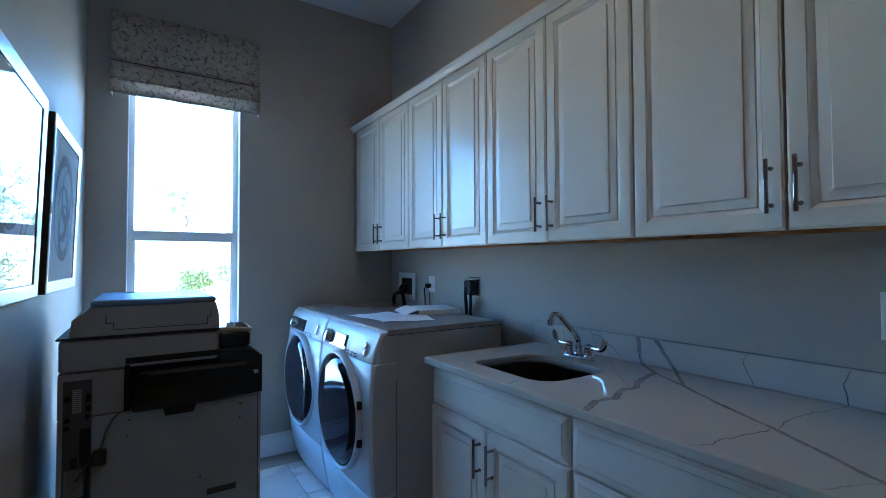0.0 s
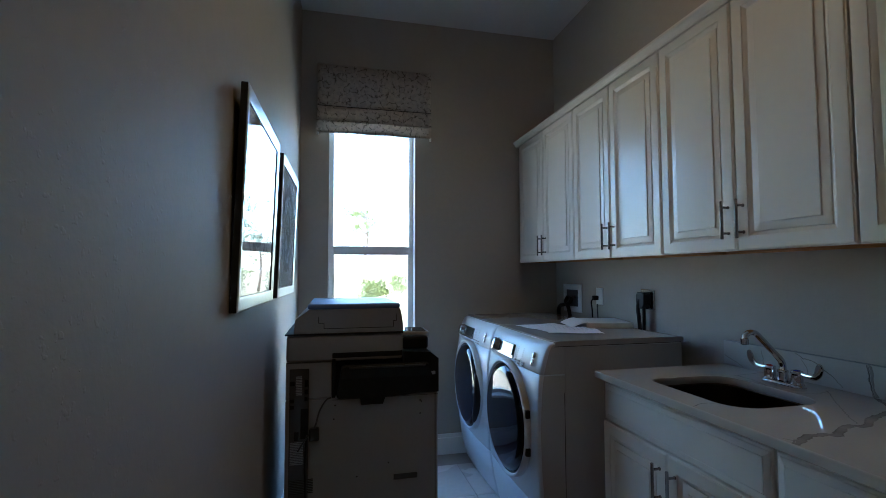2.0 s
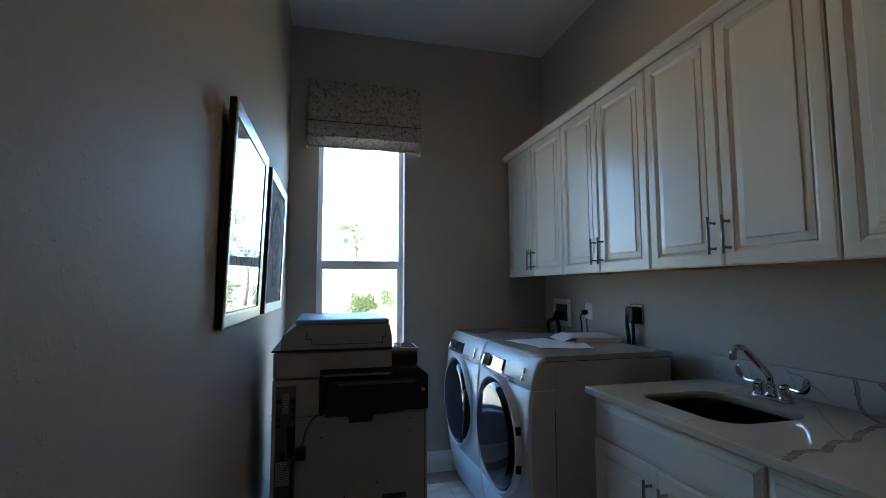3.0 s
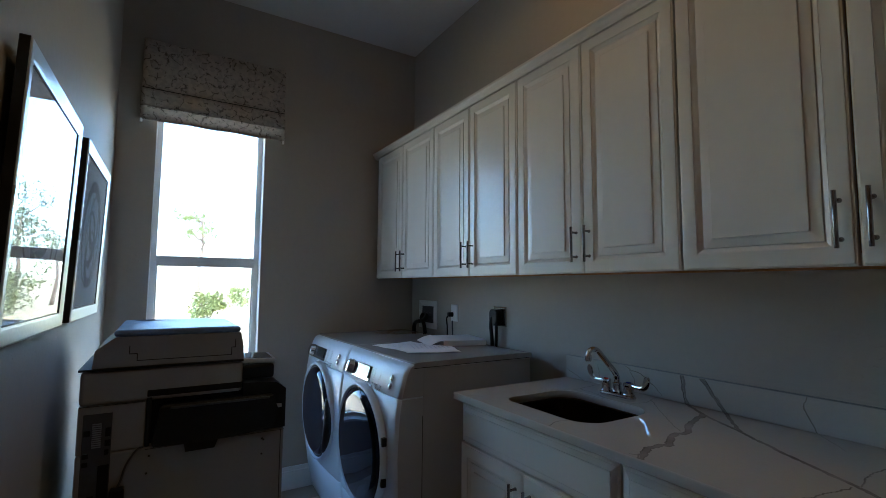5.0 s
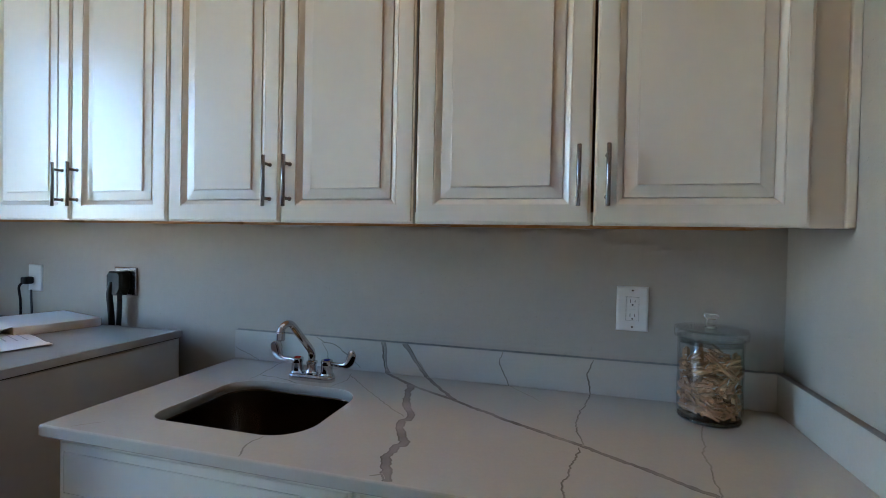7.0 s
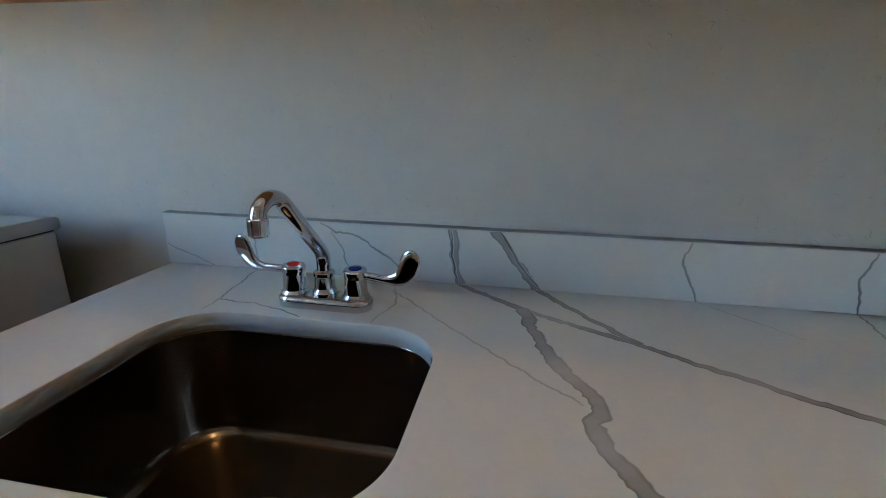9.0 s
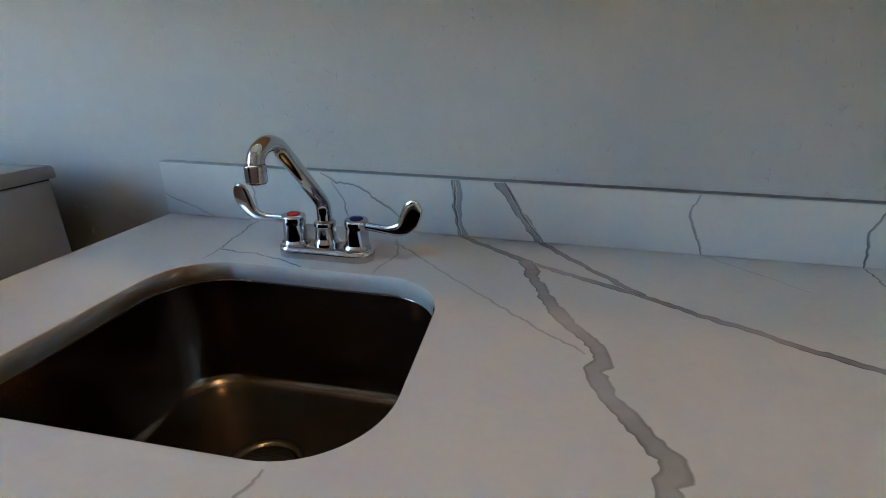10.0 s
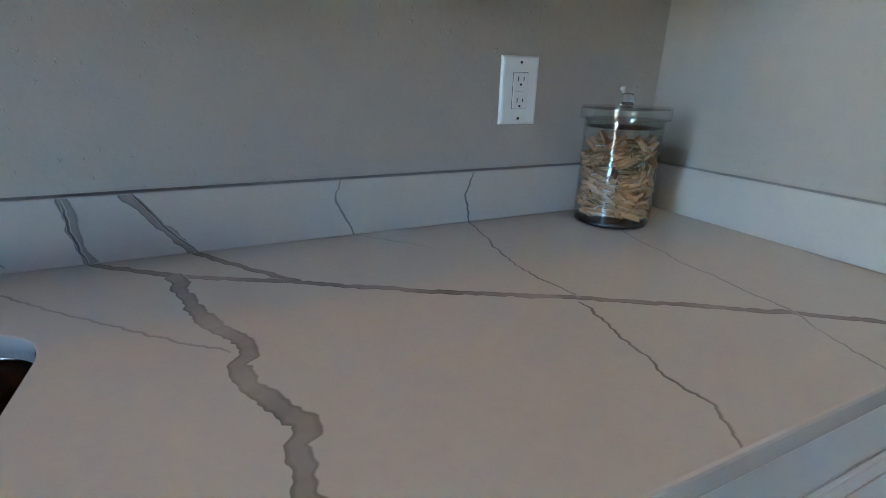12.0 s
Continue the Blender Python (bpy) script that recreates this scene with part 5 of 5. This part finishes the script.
def clothespin():
    c = thing("clothespin", (0, 0, 0), "small wooden spring clothespin in the jar", "clothespin", "clothespins in the jar")
    for s in (1, -1):
        prof = [(-0.041, 0.0034), (-0.036, 0.0016), (-0.012, 0.0005), (-0.006, 0.0024), (-0.001, 0.0005), (0.006, 0.0006), (0.040, 0.0060), (0.041, 0.0125), (0.010, 0.0100), (-0.030, 0.0102), (-0.041, 0.0072)]
        bm = bmesh.new()
        loft(bm, [[(x * 0.92, y, s * z * 0.85) for x, z in prof] for y in (-0.0047, 0.0047)], smooth=False)
        part("prong", bm, PINE, c)
    part("spring", tube(bmesh.new(), [(0.006, -0.0056, 0.0092), (-0.002, -0.0058, 0.004), (-0.006, -0.0040, 0.0), (-0.006, 0.0040, 0.0), (-0.002, 0.0058, -0.004), (0.006, 0.0056, -0.0092)], 0.0009, 6, 3), WIRE, c, "wire spring")
    return c


rnd = random.Random(5)
first = clothespin()
pins = 0
for layer in range(12):
    zc = JZ + 0.022 + layer * 0.0117
    for k in range(9):
        a = rnd.uniform(0, 2 * math.pi)
        tiltd = rnd.gauss(0, 17 + (18 if layer in (0, 3, 7, 11) else 0))
        tiltd = max(-62, min(62, tiltd))
        rr = 0.030 * math.sqrt(rnd.random()) if k < 3 else rnd.uniform(0.050, 0.062)
        yaw = rnd.uniform(0, 360) if k < 3 else math.degrees(a) + 90 + rnd.gauss(0, 5)
        ch = math.cos(radians(tiltd)) * 0.040
        px, py = JX + rr * math.cos(a), JY + rr * math.sin(a)
        ends = [(px + s * ch * math.cos(radians(yaw)) - JX, py + s * ch * math.sin(radians(yaw)) - JY) for s in (1, -1)]
        far = max(math.hypot(*e) for e in ends)
        if far > 0.0685:
            q = max(0.0, rr - (far - 0.0685) * 1.3)
            px, py = JX + q * math.cos(a), JY + q * math.sin(a)
        z = max(zc, JZ + 0.024 + abs(math.sin(radians(tiltd))) * 0.041) + rnd.uniform(-0.003, 0.003)
        m = pose(px, py, z, 0, tiltd, yaw) @ pose(0, 0, 0, rnd.uniform(-60, 60), 0, 0)
        if pins == 0:
            first.matrix_basis = m
        else:
            copy_thing(first, m)
        pins += 1


# ---- outside ----
solid("ground", boxed(-900, -900, -0.6, -0.2, 900, -0.25), GRASS, (-100, 0, -0.25), "dry sunlit lawn reaching to the trees", "ground", kind="structure")
solid("path", boxed(-9.5, -60, -0.25, -3.0, 60, -0.235), SAND, (-6, 0, -0.25), "pale sunlit paving outside the window", "pavement", kind="structure")


def leaves(bm, centre, r, n, size, rg, squash=0.8):
    for _ in range(n):
        d = Vector((rg.gauss(0, 1), rg.gauss(0, 1), rg.gauss(0, 1) * squash)).normalized() * r * rg.uniform(0.25, 1.0)
        p = Vector(centre) + d
        u = Vector((rg.gauss(0, 1), rg.gauss(0, 1), rg.gauss(0, 1))).normalized()
        v = u.orthogonal().normalized()
        s = size * rg.uniform(0.6, 1.4)
        bm.faces.new([bm.verts.new(p + u * s), bm.verts.new(p + v * s * 0.55), bm.verts.new(p - u * s * 0.8), bm.verts.new(p - v * s * 0.55)])


def tree(x, y, h, spread, seed, label):
    rg = random.Random(seed)
    t = thing("tree", (x, y, -0.25), label, "tree", "trees beyond the lawn")
    bm = bmesh.new()
    top = Vector((x + rg.uniform(-0.4, 0.4), y + rg.uniform(-0.4, 0.4), h * 0.82))
    tube(bm, [(x, y, -0.3), (x + 0.1, y - 0.1, h * 0.3), (x - 0.1, y + 0.15, h * 0.55), top], 0.2, 8, 4, radii=lambda q: h * (0.024 - 0.018 * q))
    tips = [top]
    for k in range(9):
        z = h * rg.uniform(0.42, 0.8)
        a = rg.uniform(0, 6.28)
        e = Vector((x + spread * rg.uniform(0.5, 1) * math.cos(a), y + spread * rg.uniform(0.5, 1) * math.sin(a), z + h * rg.uniform(0.05, 0.2)))
        tube(bm, [(x, y, z), ((x + e.x) / 2, (y + e.y) / 2, z + (e.z - z) * 0.35), e], 0.05, 6, 3, radii=lambda q: h * (0.009 - 0.007 * q))
        tips.append(e)
    part("trunk", bm, BARK, t)
    bm = bmesh.new()
    for e in tips:
        for _ in range(4):
            c = e + Vector((rg.gauss(0, 0.35), rg.gauss(0, 0.35), rg.gauss(0, 0.25))) * spread * 0.6
            leaves(bm, c, spread * rg.uniform(0.16, 0.34), 40, 0.085 * (h / 7), rg)
    part("crown", bm, LEAF, t)


def bush(x, y, r, h, seed):
    rg = random.Random(seed)
    b = thing("bush", (x, y, -0.25), "loose green bush on the sunlit lawn", "bush", "bushes on the lawn")
    bm = bmesh.new()
    for k in range(5):
        a = rg.uniform(0, 6.28)
        tube(bm, [(x, y, -0.3), (x + 0.4 * r * math.cos(a), y + 0.4 * r * math.sin(a), h * 0.4), (x + 0.7 * r * math.cos(a), y + 0.7 * r * math.sin(a), h * 0.75)], 0.02, 6, 3)
    part("stem", bm, BARK, b)
    bm = bmesh.new()
    for _ in range(22):
        leaves(bm, (x + rg.uniform(-0.7, 0.7) * r, y + rg.uniform(-0.7, 0.7) * r, h * rg.uniform(0.05, 0.85) - 0.1), r * 0.34, 60, 0.07, rg)
    part("foliage", bm, LEAF, b)


tree(-36, 0.8, 7.6, 1.7, 11, "slender tree with an open crown beyond the lawn")
for k, (x, y, h, s) in enumerate(((-27, 5.0, 5.6, 2.0), (-28, 7.6, 6.6, 2.6), (-34, 11.5, 6.6, 2.8), (-26, 10.4, 5.6, 2.4), (-31, 4.2, 4.8, 1.6), (-38, -8.5, 4.2, 1.8))):
    tree(x, y, h, s, 21 + k, "broad leafy tree in the row beyond the lawn")
for k, (x, y, r, h) in enumerate(((-17, -0.1, 0.85, 1.3), (-21, 4.3, 1.3, 1.7), (-20, 6.4, 1.2, 1.9), (-22, 8.6, 1.6, 2.4), (-24, 4.6, 1.7, 3.2), (-25, 6.8, 1.9, 3.8), (-26, 9.2, 2.0, 3.6), (-19, 5.3, 1.0, 1.3), (-30, -3.5, 1.0, 1.0), (-33, 3.4, 1.2, 1.3))):
    bush(x, y, r, h, 41 + k)

# ---- floor tiles ----
TS = 0.457
bm = boxed(-TS / 2 + 0.0015, -TS / 2 + 0.0015, -0.004, TS / 2 - 0.0015, TS / 2 - 0.0015, 0.0, bevel=0.0012, seg=1)
tile_mesh = bpy.data.meshes.new("tile")
bm.to_mesh(tile_mesh)
bm.free()
tile_mesh.materials.append(TILE)
for i in range(12):
    for j in range(9):
        x, y = 0.14 + (i + 0.5) * TS - 0.4, -3.15 + (j + 0.5) * TS
        if 5.52 > x + TS / 2 and 0.72 > y + TS / 2 and x - TS / 2 > -0.13:
            t = new("tile", tile_mesh)
            t.parent = floor
            t.location = (x, y, 0)
